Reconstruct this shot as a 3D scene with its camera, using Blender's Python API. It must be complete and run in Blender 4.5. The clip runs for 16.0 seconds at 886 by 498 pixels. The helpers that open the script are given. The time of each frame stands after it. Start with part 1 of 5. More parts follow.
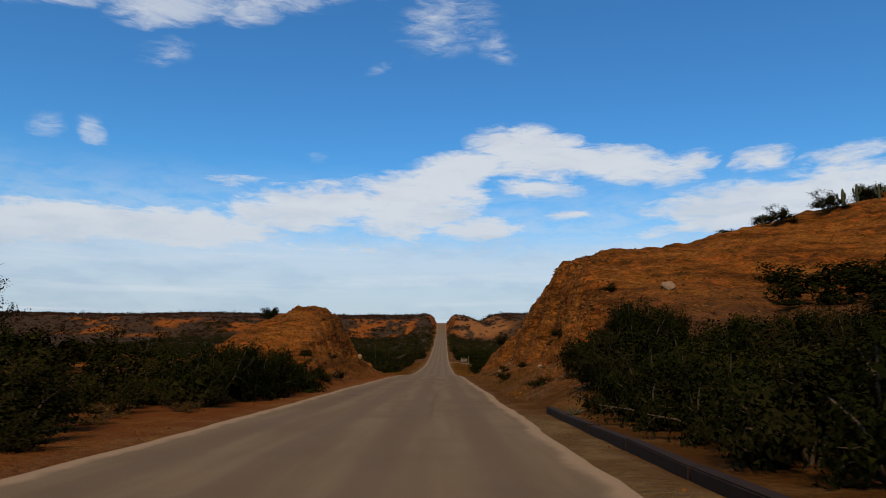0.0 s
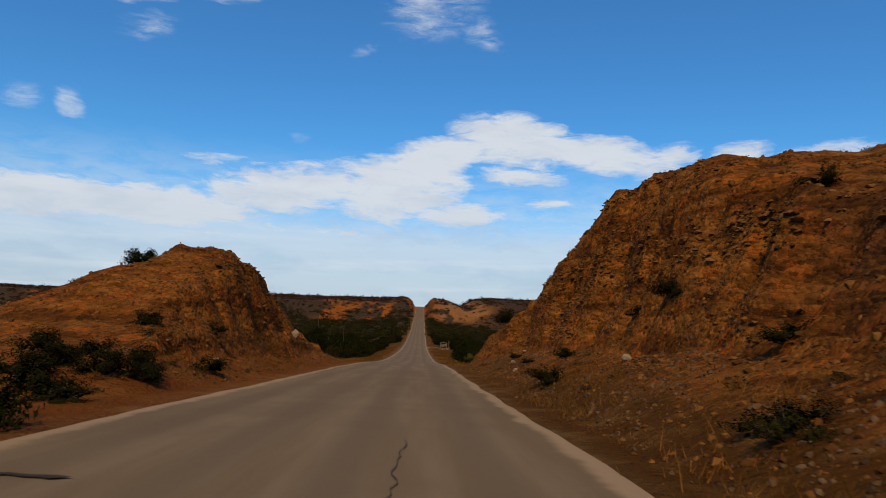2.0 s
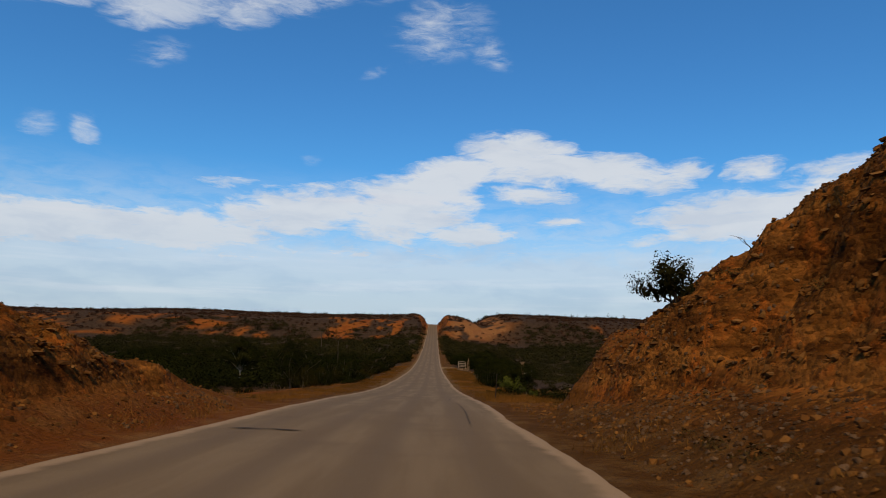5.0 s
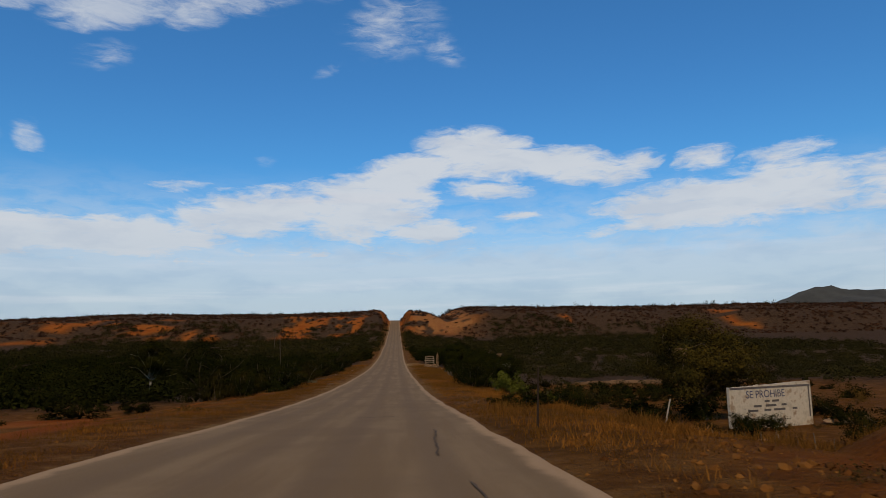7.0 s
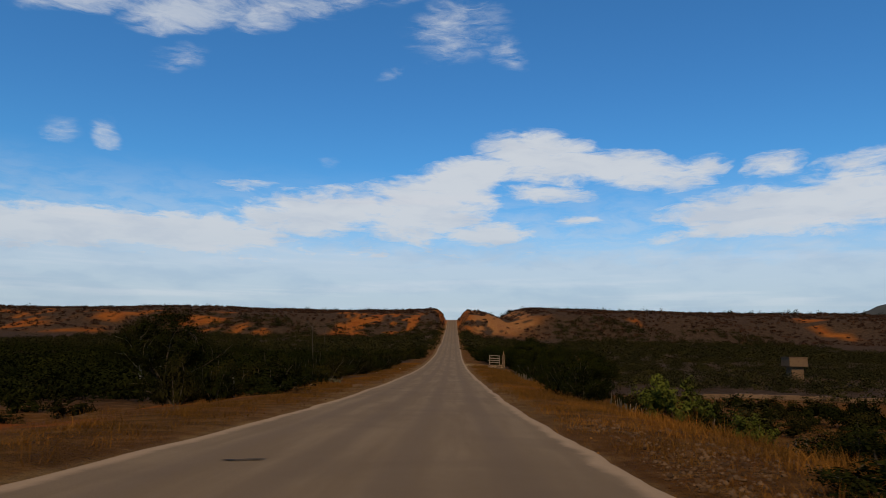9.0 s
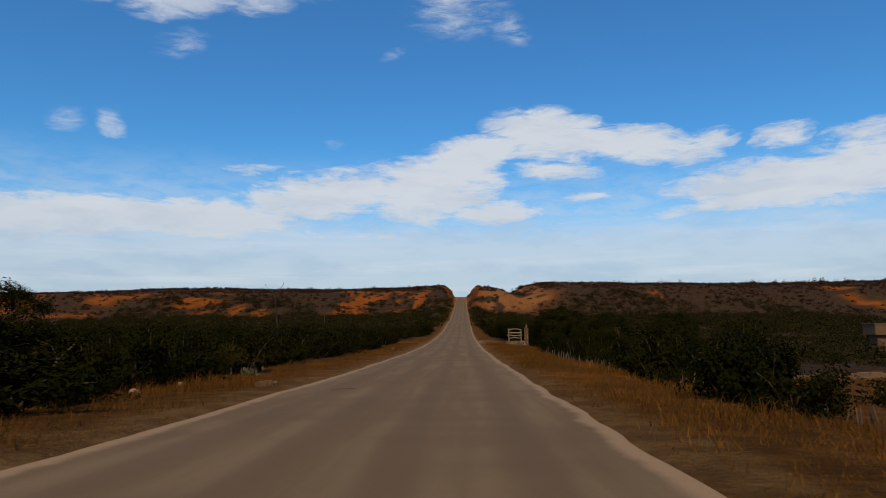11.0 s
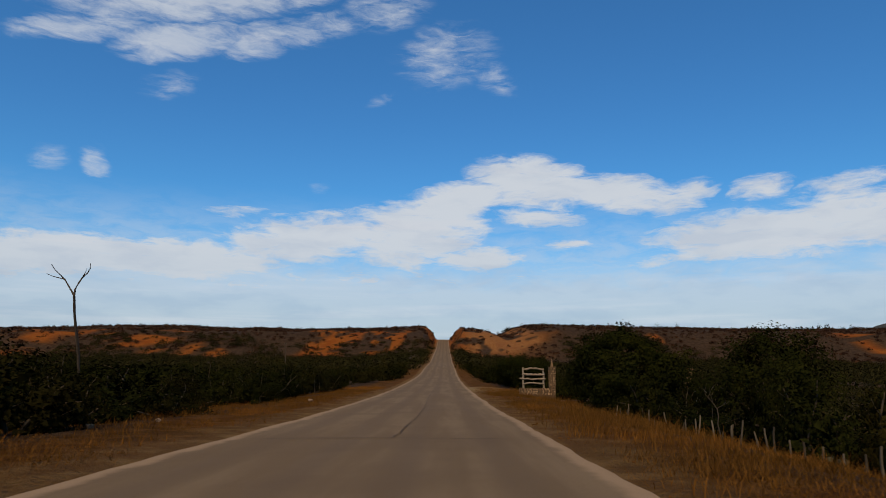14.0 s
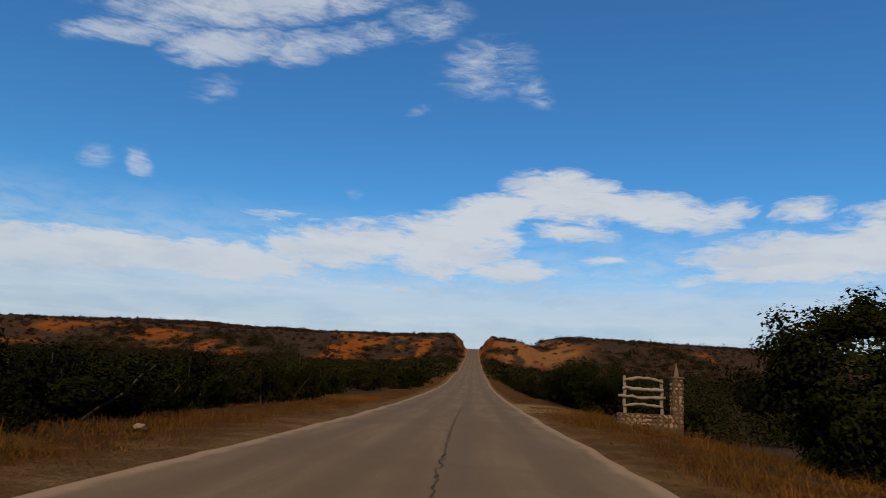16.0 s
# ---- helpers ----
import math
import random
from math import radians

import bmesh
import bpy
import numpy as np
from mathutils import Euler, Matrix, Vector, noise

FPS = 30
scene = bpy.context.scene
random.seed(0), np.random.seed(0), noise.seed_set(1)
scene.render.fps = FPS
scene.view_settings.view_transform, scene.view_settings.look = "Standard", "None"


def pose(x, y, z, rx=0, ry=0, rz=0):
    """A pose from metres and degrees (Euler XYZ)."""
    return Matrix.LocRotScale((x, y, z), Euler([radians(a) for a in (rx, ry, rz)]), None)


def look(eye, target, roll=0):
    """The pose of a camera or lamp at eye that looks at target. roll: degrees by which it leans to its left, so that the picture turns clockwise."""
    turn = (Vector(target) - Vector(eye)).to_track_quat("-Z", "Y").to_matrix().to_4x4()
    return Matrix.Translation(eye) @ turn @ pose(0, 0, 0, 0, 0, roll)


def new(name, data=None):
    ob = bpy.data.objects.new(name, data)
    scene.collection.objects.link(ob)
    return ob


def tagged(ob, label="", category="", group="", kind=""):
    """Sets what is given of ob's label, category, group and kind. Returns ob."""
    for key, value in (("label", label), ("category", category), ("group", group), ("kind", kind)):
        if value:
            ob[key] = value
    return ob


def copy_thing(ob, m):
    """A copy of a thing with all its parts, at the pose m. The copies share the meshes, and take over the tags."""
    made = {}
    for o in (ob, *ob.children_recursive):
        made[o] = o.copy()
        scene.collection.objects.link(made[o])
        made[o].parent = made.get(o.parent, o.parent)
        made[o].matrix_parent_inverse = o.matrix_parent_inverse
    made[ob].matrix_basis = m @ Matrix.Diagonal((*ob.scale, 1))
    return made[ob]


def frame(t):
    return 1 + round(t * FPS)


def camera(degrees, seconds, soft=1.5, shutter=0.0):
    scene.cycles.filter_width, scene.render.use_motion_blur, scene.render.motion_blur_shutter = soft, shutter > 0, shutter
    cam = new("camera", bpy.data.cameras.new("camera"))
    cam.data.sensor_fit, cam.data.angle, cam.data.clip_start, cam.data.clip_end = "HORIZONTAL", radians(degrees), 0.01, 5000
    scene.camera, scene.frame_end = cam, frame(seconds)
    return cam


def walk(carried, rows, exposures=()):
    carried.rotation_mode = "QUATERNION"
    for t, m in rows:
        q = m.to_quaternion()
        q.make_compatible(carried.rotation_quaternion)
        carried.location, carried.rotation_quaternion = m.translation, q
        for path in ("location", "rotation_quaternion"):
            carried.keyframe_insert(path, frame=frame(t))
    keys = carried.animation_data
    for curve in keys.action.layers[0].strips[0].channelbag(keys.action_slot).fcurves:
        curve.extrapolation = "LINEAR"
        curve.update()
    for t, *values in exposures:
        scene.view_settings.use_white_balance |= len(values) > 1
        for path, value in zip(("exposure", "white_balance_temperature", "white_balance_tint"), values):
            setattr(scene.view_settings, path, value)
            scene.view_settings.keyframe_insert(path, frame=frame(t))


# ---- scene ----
cam = camera(64.8, 16.0, soft=0.85, shutter=0.12)
PATH = [
    (0.0, (0.081, -0.001, 1.367), (0.069, 9.905, 2.732), 0.72),
    (0.5, (0.056, 5.936, 1.174), (0.272, 15.832, 2.597), 0.69),
    (1.0, (0.049, 11.865, 1.001), (0.260, 21.747, 2.515), 0.94),
    (1.5, (0.039, 17.748, 0.846), (0.342, 27.623, 2.391), 1.31),
    (2.0, (0.022, 23.627, 0.697), (0.300, 33.555, 1.865), 2.23),
    (2.5, (-0.023, 29.531, 0.568), (-0.022, 39.456, 1.787), 1.12),
    (3.0, (-0.054, 35.466, 0.433), (0.205, 45.407, 1.489), -0.48),
    (3.5, (-0.055, 41.414, 0.297), (0.102, 51.343, 1.472), 1.34),
    (4.0, (-0.031, 47.362, 0.152), (-0.017, 57.268, 1.523), 0.94),
    (4.2, (-0.016, 49.730, 0.091), (-0.000, 59.631, 1.498), 1.33),
    (6.3, (0.202, 74.525, -0.580), (0.736, 84.402, 0.892), -0.77),
    (6.5, (0.219, 76.901, -0.650), (0.877, 86.767, 0.842), -1.45),
    (7.0, (0.242, 82.877, -0.840), (0.918, 92.756, 0.558), -1.03),
    (7.5, (0.199, 88.880, -1.033), (0.698, 98.777, 0.306), -0.57),
    (8.0, (0.119, 94.911, -1.252), (0.597, 104.792, 0.213), -0.77),
    (8.5, (0.030, 100.942, -1.508), (0.269, 110.821, 0.024), 0.75),
    (9.0, (-0.040, 106.959, -1.840), (-0.202, 116.854, -0.404), 1.00),
    (9.2, (-0.046, 109.370, -1.914), (-0.171, 119.278, -0.565), 1.75),
    (11.3, (0.068, 134.755, -2.709), (-0.161, 144.686, -1.560), -0.76),
    (11.5, (0.074, 137.175, -2.808), (0.155, 147.100, -1.589), -1.11),
    (12.0, (0.067, 143.219, -2.872), (0.359, 153.143, -1.678), -0.00),
    (12.5, (0.018, 149.206, -2.961), (-0.149, 159.105, -1.554), 0.55),
    (13.0, (-0.055, 155.216, -3.026), (0.134, 165.093, -1.470), 0.65),
    (13.5, (-0.125, 161.234, -3.133), (-0.226, 171.110, -1.569), 1.02),
    (14.0, (-0.161, 167.255, -3.153), (-0.190, 177.094, -1.365), 0.45),
    (14.5, (-0.196, 173.286, -3.189), (-0.156, 183.164, -1.632), 0.38),
    (15.0, (-0.279, 179.324, -3.228), (-0.394, 189.179, -1.538), 0.40),
    (15.5, (-0.419, 185.357, -3.257), (-0.596, 195.165, -1.313), 0.27),
    (16.0, (-0.623, 191.426, -3.334), (-1.126, 201.227, -1.412), 3.25),
]
EXPOSURES = [(0.0, 0.08), (1.5, 0.05), (2.5, 0.22), (3.5, 0.24), (4.2, 0.18), (6.3, -0.02), (9.2, -0.04), (11.3, 0.05), (12.2, 0.06), (13.2, -0.02), (16.0, -0.04)]
walk(cam, [(t, look(eye, target, roll)) for t, eye, target, roll in PATH], EXPOSURES)

# ---- light ----
SUN_EL, SUN_AZ = 46.0, 189.0  # degrees; azimuth clockwise from +y
world = bpy.data.worlds.new("world")
scene.world = world
world.use_nodes = True
wn = world.node_tree
wn.nodes.clear()


class Nodes:
    """Short hand for building node trees."""

    def __init__(self, tree):
        self.tree = tree

    def add(self, kind, **props):
        n = self.tree.nodes.new(kind)
        for k, v in props.items():
            setattr(n, k, v)
        return n

    def put(self, socket, value):
        if isinstance(value, bpy.types.NodeSocket):
            self.tree.links.new(value, socket)
        elif value is not None:
            socket.default_value = value

    def math(self, op, a, b=None, c=None, clamp=False):
        n = self.add("ShaderNodeMath", operation=op, use_clamp=clamp)
        for s, v in zip(n.inputs, (a, b, c)):
            self.put(s, v)
        return n.outputs[0]

    def mix(self, fac, a, b, blend="MIX"):
        n = self.add("ShaderNodeMix", data_type="RGBA", blend_type=blend)
        n.clamp_factor = True
        self.put(n.inputs[0], fac)
        for s, v in ((n.inputs[6], a), (n.inputs[7], b)):
            self.put(s, (*v, 1) if isinstance(v, tuple) else v)
        return n.outputs[2]

    def ramp(self, v, lo, hi, a=0.0, b=1.0, smooth=True):
        n = self.add("ShaderNodeMapRange", interpolation_type="SMOOTHSTEP" if smooth else "LINEAR")
        for s, x in zip(n.inputs, (v, lo, hi, a, b)):
            self.put(s, x)
        return n.outputs[0]

    def noise(self, vec, scale, detail=3.0, rough=0.55, distort=0.0):
        n = self.add("ShaderNodeTexNoise")
        self.put(n.inputs["Vector"], vec)
        n.inputs["Scale"].default_value = scale
        n.inputs["Detail"].default_value = detail
        n.inputs["Roughness"].default_value = rough
        n.inputs["Distortion"].default_value = distort
        return n.outputs["Fac"]

    def xyz(self, x, y, z):
        n = self.add("ShaderNodeCombineXYZ")
        for s, v in zip(n.inputs, (x, y, z)):
            self.put(s, v)
        return n.outputs[0]


W = Nodes(wn)
sky = W.add("ShaderNodeTexSky", sky_type="NISHITA", sun_disc=False)
sky.sun_elevation, sky.sun_rotation = radians(SUN_EL), radians(SUN_AZ)
sky.ozone_density = 3.0
sky.dust_density = 0.6
coord = W.add("ShaderNodeTexCoord")
split = W.add("ShaderNodeSeparateXYZ")
W.put(split.inputs[0], coord.outputs["Generated"])
az = W.math("MULTIPLY", W.math("ARCTAN2", split.outputs[0], split.outputs[1]), 180 / math.pi)
el = W.math("MULTIPLY", W.math("ARCSINE", split.outputs[2]), 180 / math.pi)
# wind-drawn streaks: the cloud plane is warped by two noises
flat = W.xyz(W.math("MULTIPLY", az, 0.10), W.math("MULTIPLY", el, 0.26), 0.0)
warp_a = W.math("SUBTRACT", W.noise(flat, 1.6, 4), 0.5)
flat2 = W.xyz(W.math("MULTIPLY", az, 0.10), W.math("MULTIPLY", el, 0.26), 7.3)
warp_e = W.math("SUBTRACT", W.noise(flat2, 2.2, 4), 0.5)
azw = W.math("MULTIPLY_ADD", warp_a, 2.6, az)
elw = W.math("MULTIPLY_ADD", warp_e, 1.3, el)


def cloud_bank(rows):
    """Soft lobes: azimuth, elevation, half width, half height (degrees), tilt, weight."""
    total = 0.0
    for a0, e0, ra, re, tilt, w in rows:
        u = W.math("SUBTRACT", azw, a0)
        v = W.math("SUBTRACT", W.math("SUBTRACT", elw, e0), W.math("MULTIPLY", u, tilt))
        u = W.math("MULTIPLY", u, 1 / ra)
        v = W.math("MULTIPLY", v, 1 / re)
        q = W.math("ADD", W.math("MULTIPLY", u, u), W.math("MULTIPLY", v, v))
        lobe = W.math("MULTIPLY", W.math("SUBTRACT", 1.0, q, clamp=True), w)
        total = lobe if isinstance(total, float) else W.math("MAXIMUM", total, lobe)
    return total


CLOUD_WEST = [
    (-40.9, 6.8, 10.5, 2.2, 0.08, 1.35),
    (-31.3, 8.3, 14.6, 2.0, 0.06, 1.35),
    (-21.0, 8.6, 10.6, 2.0, 0.01, 1.35),
    (-11.1, 10.8, 8.6, 2.5, 0.10, 1.15),
    (-2.7, 11.5, 7.3, 3.4, 0.12, 1.20),
    (0.6, 14.1, 6.4, 1.9, 0.23, 1.35),
    (-17.2, 12.7, 2.6, 0.5, 0.03, 0.70),
    (2.5, 9.5, 4.9, 1.5, -0.04, 1.00),
    (-7.3, 7.5, 22.8, 1.2, 0.03, 0.55),
]
CLOUD_EAST = [
    (7.4, 15.6, 6.3, 2.4, -0.12, 1.20),
    (14.5, 14.5, 7.3, 1.7, -0.15, 1.15),
    (19.3, 14.4, 3.2, 1.0, 0.08, 0.80),
    (7.9, 12.8, 4.5, 0.9, -0.06, 0.95),
    (10.2, 10.6, 2.6, 0.5, -0.02, 0.85),
    (25.4, 10.6, 10.5, 2.4, 0.02, 1.20),
    (31.5, 11.4, 6.5, 2.8, -0.04, 1.10),
    (40.9, 10.6, 8.9, 3.0, -0.07, 1.10),
    (18.3, 9.2, 5.1, 0.7, 0.07, 0.80),
    (25.0, 14.1, 2.6, 1.2, 0.01, 0.75),
    (30.9, 13.8, 3.8, 0.9, 0.05, 0.70),
]
CLOUD_HIGH = [
    (-22.3, 25.0, 6.2, 1.7, 0.22, 1.20),
    (-29.6, 24.6, 5.7, 1.2, 0.23, 0.95),
    (-16.1, 25.9, 3.7, 1.8, 0.30, 0.90),
    (-11.9, 27.2, 5.7, 1.6, 0.18, 0.66),
    (-22.9, 21.8, 2.6, 1.4, 0.16, 0.48),
    (-0.1, 25.7, 5.5, 3.1, 0.10, 0.60),
    (4.3, 24.0, 2.2, 1.8, -0.28, 0.48),
    (-5.4, 22.3, 2.0, 0.6, 0.23, 0.32),
    (-27.6, 15.3, 1.4, 1.6, -0.07, 0.66),
    (-30.7, 15.1, 1.7, 1.3, 0.17, 0.50),
    (-10.7, 15.0, 1.2, 0.7, 0.06, 0.32),
    (-21.0, 11.1, 1.4, 0.4, 0.09, 0.40),
    (-19.5, 28.8, 15.0, 2.4, 0.20, 1.15),
    (-5.2, 29.1, 4.9, 2.0, 0.13, 0.60),
]
tex = W.xyz(W.math("MULTIPLY", azw, 0.16), W.math("MULTIPLY", elw, 0.55), 3.1)
fine = W.noise(tex, 2.0, 7, 0.62, 0.4)
fine_c = W.math("SUBTRACT", fine, 0.5)
ripple_c = W.math("SUBTRACT", W.noise(W.xyz(W.math("MULTIPLY", azw, 0.5), W.math("MULTIPLY", elw, 2.6), 1.7), 1.3, 5, 0.6, 0.3), 0.5)
edge_c = W.math("MULTIPLY_ADD", ripple_c, 0.9, W.math("MULTIPLY", fine_c, 1.9))
low = W.math("MAXIMUM", cloud_bank(CLOUD_WEST), cloud_bank(CLOUD_EAST))
low = W.math("MULTIPLY", W.ramp(W.math("ADD", edge_c, low), -0.06, 0.95), W.ramp(low, 0.0, 0.15))
high = cloud_bank(CLOUD_HIGH)
high = W.math("MULTIPLY", W.ramp(W.math("ADD", edge_c, high), 0.0, 1.3), W.ramp(high, 0.0, 0.5, 0.0, 0.80))
# cloud fields outside the view: to the sides, overhead and behind
round_v = W.noise(coord.outputs["Generated"], 3.0, 6, 0.6)
side = W.ramp(W.math("ABSOLUTE", az), 45, 65)
overhead = W.ramp(el, 30, 45)
away = W.math("MAXIMUM", side, overhead)
rest = W.math("MULTIPLY", W.ramp(round_v, 0.58, 0.76), away)
haze_edge = W.math("MULTIPLY_ADD", fine_c, 3.2, el)
haze = W.math("MULTIPLY", W.ramp(haze_edge, 10.8, 6.6), W.ramp(el, 0.5, 9.0, 0.97, 0.80))
veil = W.math("MULTIPLY", W.ramp(el, 15.0, 8.5), W.ramp(fine, 0.3, 0.65, 0.15, 0.5))
cover = W.math("MAXIMUM", W.math("MAXIMUM", W.math("MAXIMUM", low, veil), high), W.math("MAXIMUM", rest, haze))
tint = W.mix(1.0, sky.outputs[0], W.mix(W.ramp(el, 8, 22), (0.44, 1.04, 1.36), (0.405, 0.96, 1.34)), "MULTIPLY")
shade = W.noise(tex, 1.1, 4)
lift = W.ramp(el, 1.0, 12.0)
white = W.mix(lift, (5.1, 5.8, 6.55), (6.6, 6.95, 7.4))
streak = W.noise(W.xyz(W.math("MULTIPLY", az, 0.045), W.math("MULTIPLY", el, 0.85), 5.0), 1.0, 5, 0.55, 0.2)
white = W.mix(W.ramp(streak, 0.5, 0.68, 0.0, 0.65), white, (6.9, 7.0, 7.35))
white = W.mix(W.ramp(shade, 0.4, 0.7), white, W.mix(1.0, white, (0.86, 0.89, 0.94), "MULTIPLY"))
final = W.mix(W.math("MULTIPLY", cover, 0.94), tint, white)
bg = W.add("ShaderNodeBackground")
W.put(bg.inputs[0], final)
bg.inputs[1].default_value = 0.096
wo = W.add("ShaderNodeOutputWorld")
W.put(wo.inputs[0], bg.outputs[0])

sun = new("sun", bpy.data.lights.new("sun", "SUN"))
sun.data.energy, sun.data.angle = 3.7, radians(9)
sun.data.color = (1, 0.74, 0.44)
_a, _e = radians(SUN_AZ), radians(SUN_EL)
sun.matrix_world = look((90 * math.sin(_a) * math.cos(_e), 90 * math.cos(_a) * math.cos(_e), 90 * math.sin(_e)), (0, 0, 0))


# ---- materials ----
def material(name, rough=0.9, spec=0.2):
    m = bpy.data.materials.new(name)
    m.use_nodes = True
    n = Nodes(m.node_tree)
    b = m.node_tree.nodes["Principled BSDF"]
    b.inputs["Roughness"].default_value = rough
    b.inputs["Specular IOR Level"].default_value = spec
    return m, n, b


def bump(n, b, height, strength, distance):
    k = n.add("ShaderNodeBump")
    k.inputs["Strength"].default_value = strength
    k.inputs["Distance"].default_value = distance
    n.put(k.inputs["Height"], height)
    n.put(b.inputs["Normal"], k.outputs[0])


def attribute(n, name):
    a = n.add("ShaderNodeAttribute", attribute_name=name)
    return a.outputs["Fac"]


def earth_material():
    m, n, b = material("earth", 0.97, 0.02)
    p = n.add("ShaderNodeNewGeometry").outputs["Position"]
    big = n.noise(p, 0.12, 4)
    mid = n.noise(p, 0.9, 5, 0.6)
    grain = n.noise(p, 9.0, 6, 0.7)
    soil = n.mix(big, (0.0660, 0.0255, 0.0050), (0.0900, 0.0368, 0.0078))
    soil = n.mix(n.ramp(mid, 0.45, 0.7), soil, (0.1305, 0.0630, 0.0176))
    ochre = n.mix(n.ramp(mid, 0.35, 0.65), (0.1897, 0.0507, 0.0084), (0.2020, 0.0687, 0.0132))
    ochre = n.mix(n.ramp(big, 0.5, 0.62), ochre, (0.1700, 0.0435, 0.0082))
    col = n.mix(attribute(n, "bare"), soil, ochre)
    # layered rock on the steep cut faces
    s = n.add("ShaderNodeSeparateXYZ")
    n.put(s.inputs[0], p)
    bands = n.noise(n.xyz(n.math("MULTIPLY", s.outputs[0], 0.15), n.math("MULTIPLY", s.outputs[1], 0.15), n.math("MULTIPLY", s.outputs[2], 1.6)), 1.0, 6, 0.65)
    rock = n.mix(n.ramp(bands, 0.38, 0.62), (0.0780, 0.0262, 0.0048), (0.2140, 0.0790, 0.0140))
    rock = n.mix(n.ramp(mid, 0.48, 0.66), rock, (0.2300, 0.0640, 0.0088))
    cells = []
    for size in (1.7, 6.5):
        v = n.add("ShaderNodeTexVoronoi")
        squash = n.add("ShaderNodeVectorMath", operation="MULTIPLY")
        n.put(squash.inputs[0], p)
        squash.inputs[1].default_value = (1.0, 1.0, 1.7)
        n.put(v.inputs["Vector"], squash.outputs[0])
        v.inputs["Scale"].default_value = size
        tone = n.add("ShaderNodeSeparateColor")
        n.put(tone.inputs[0], v.outputs["Color"])
        cells.append((v.outputs["Distance"], tone.outputs[0]))
    rock = n.mix(n.ramp(cells[0][1], 0.55, 0.9, 0.0, 0.6), rock, n.mix(1.0, rock, (0.42, 0.40, 0.40), "MULTIPLY"))
    rock = n.mix(n.ramp(cells[1][1], 0.5, 1.0, 0.0, 0.5), rock, n.mix(1.0, rock, (1.7, 1.6, 1.6), "MULTIPLY"))
    rock = n.mix(n.ramp(cells[1][1], 0.3, 0.05, 0.0, 0.7), rock, n.mix(1.0, rock, (0.35, 0.33, 0.33), "MULTIPLY"))
    col = n.mix(attribute(n, "face"), col, rock)
    col = n.mix(attribute(n, "red"), col, n.mix(n.ramp(mid, 0.38, 0.66), (0.0620, 0.0135, 0.0040), (0.1350, 0.0330, 0.0080)))
    straw = n.mix(n.ramp(mid, 0.4, 0.65), (0.0620, 0.0275, 0.0056), (0.1080, 0.0500, 0.0110))
    col = n.mix(attribute(n, "straw"), col, straw)
    col = n.mix(attribute(n, "pale"), col, n.mix(n.ramp(mid, 0.4, 0.65), (0.1748, 0.1104, 0.0462), (0.2484, 0.1702, 0.0759)))
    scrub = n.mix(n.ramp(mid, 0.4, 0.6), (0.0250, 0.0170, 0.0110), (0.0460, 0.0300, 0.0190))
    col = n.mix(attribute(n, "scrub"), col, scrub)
    col = n.mix(n.ramp(grain, 0.35, 0.75, 0.0, 0.45), col, n.mix(1.0, col, (0.45, 0.42, 0.4), "MULTIPLY"))
    pebble = n.add("ShaderNodeTexVoronoi")
    n.put(pebble.inputs["Vector"], p)
    pebble.inputs["Scale"].default_value = 7.0
    n.put(b.inputs["Base Color"], col)
    h = n.math("MULTIPLY_ADD", pebble.outputs["Distance"], -0.5, n.math("ADD", grain, mid))
    h = n.math("MULTIPLY_ADD", n.math("MULTIPLY", cells[0][0], attribute(n, "face")), -1.5, h)
    h = n.math("MULTIPLY_ADD", n.math("MULTIPLY", cells[1][0], attribute(n, "face")), -0.3, h)
    bump(n, b, h, 0.9, 0.15)
    return m


def asphalt_material():
    m, n, b = material("asphalt", 0.9, 0.06)
    p = n.add("ShaderNodeNewGeometry").outputs["Position"]
    s = n.add("ShaderNodeSeparateXYZ")
    n.put(s.inputs[0], p)
    x, y = s.outputs[0], s.outputs[1]
    long_p = n.xyz(x, n.math("MULTIPLY", y, 0.07), 0.0)
    streak = n.noise(long_p, 1.3, 4)
    blot = n.noise(p, 0.35, 4)
    grit = n.noise(p, 45.0, 3, 0.7)
    col = n.mix(n.ramp(streak, 0.35, 0.65), (0.1258, 0.0850, 0.0459), (0.1581, 0.1096, 0.0612))
    col = n.mix(n.ramp(blot, 0.45, 0.7, 0, 0.6), col, (0.1139, 0.0774, 0.0436))
    # worn wheel tracks, and dust washed in from the verges
    tracks = 0.0
    for c in (-3.9, -2.3, -0.8, 0.9):
        t = n.ramp(n.math("ABSOLUTE", n.math("SUBTRACT", x, c)), 0.5, 0.1)
        tracks = t if isinstance(tracks, float) else n.math("MAXIMUM", tracks, t)
    col = n.mix(n.math("MULTIPLY", tracks, n.ramp(streak, 0.3, 0.6, 0.15, 0.5)), col, (0.092, 0.063, 0.039))
    rim = n.math("MULTIPLY_ADD", n.math("SUBTRACT", n.noise(p, 1.2, 4), 0.5), 0.5, attribute(n, "rim"))
    col = n.mix(n.ramp(rim, 0.42, 0.16, 0, 0.8), col, (0.27, 0.182, 0.106))
    col = n.mix(n.ramp(grit, 0.3, 0.75, 0, 0.35), col, n.mix(1.0, col, (0.5, 0.5, 0.5), "MULTIPLY"))
    n.put(b.inputs["Base Color"], col)
    bump(n, b, n.math("ADD", grit, n.math("MULTIPLY", blot, 2.0)), 0.35, 0.01)
    return m


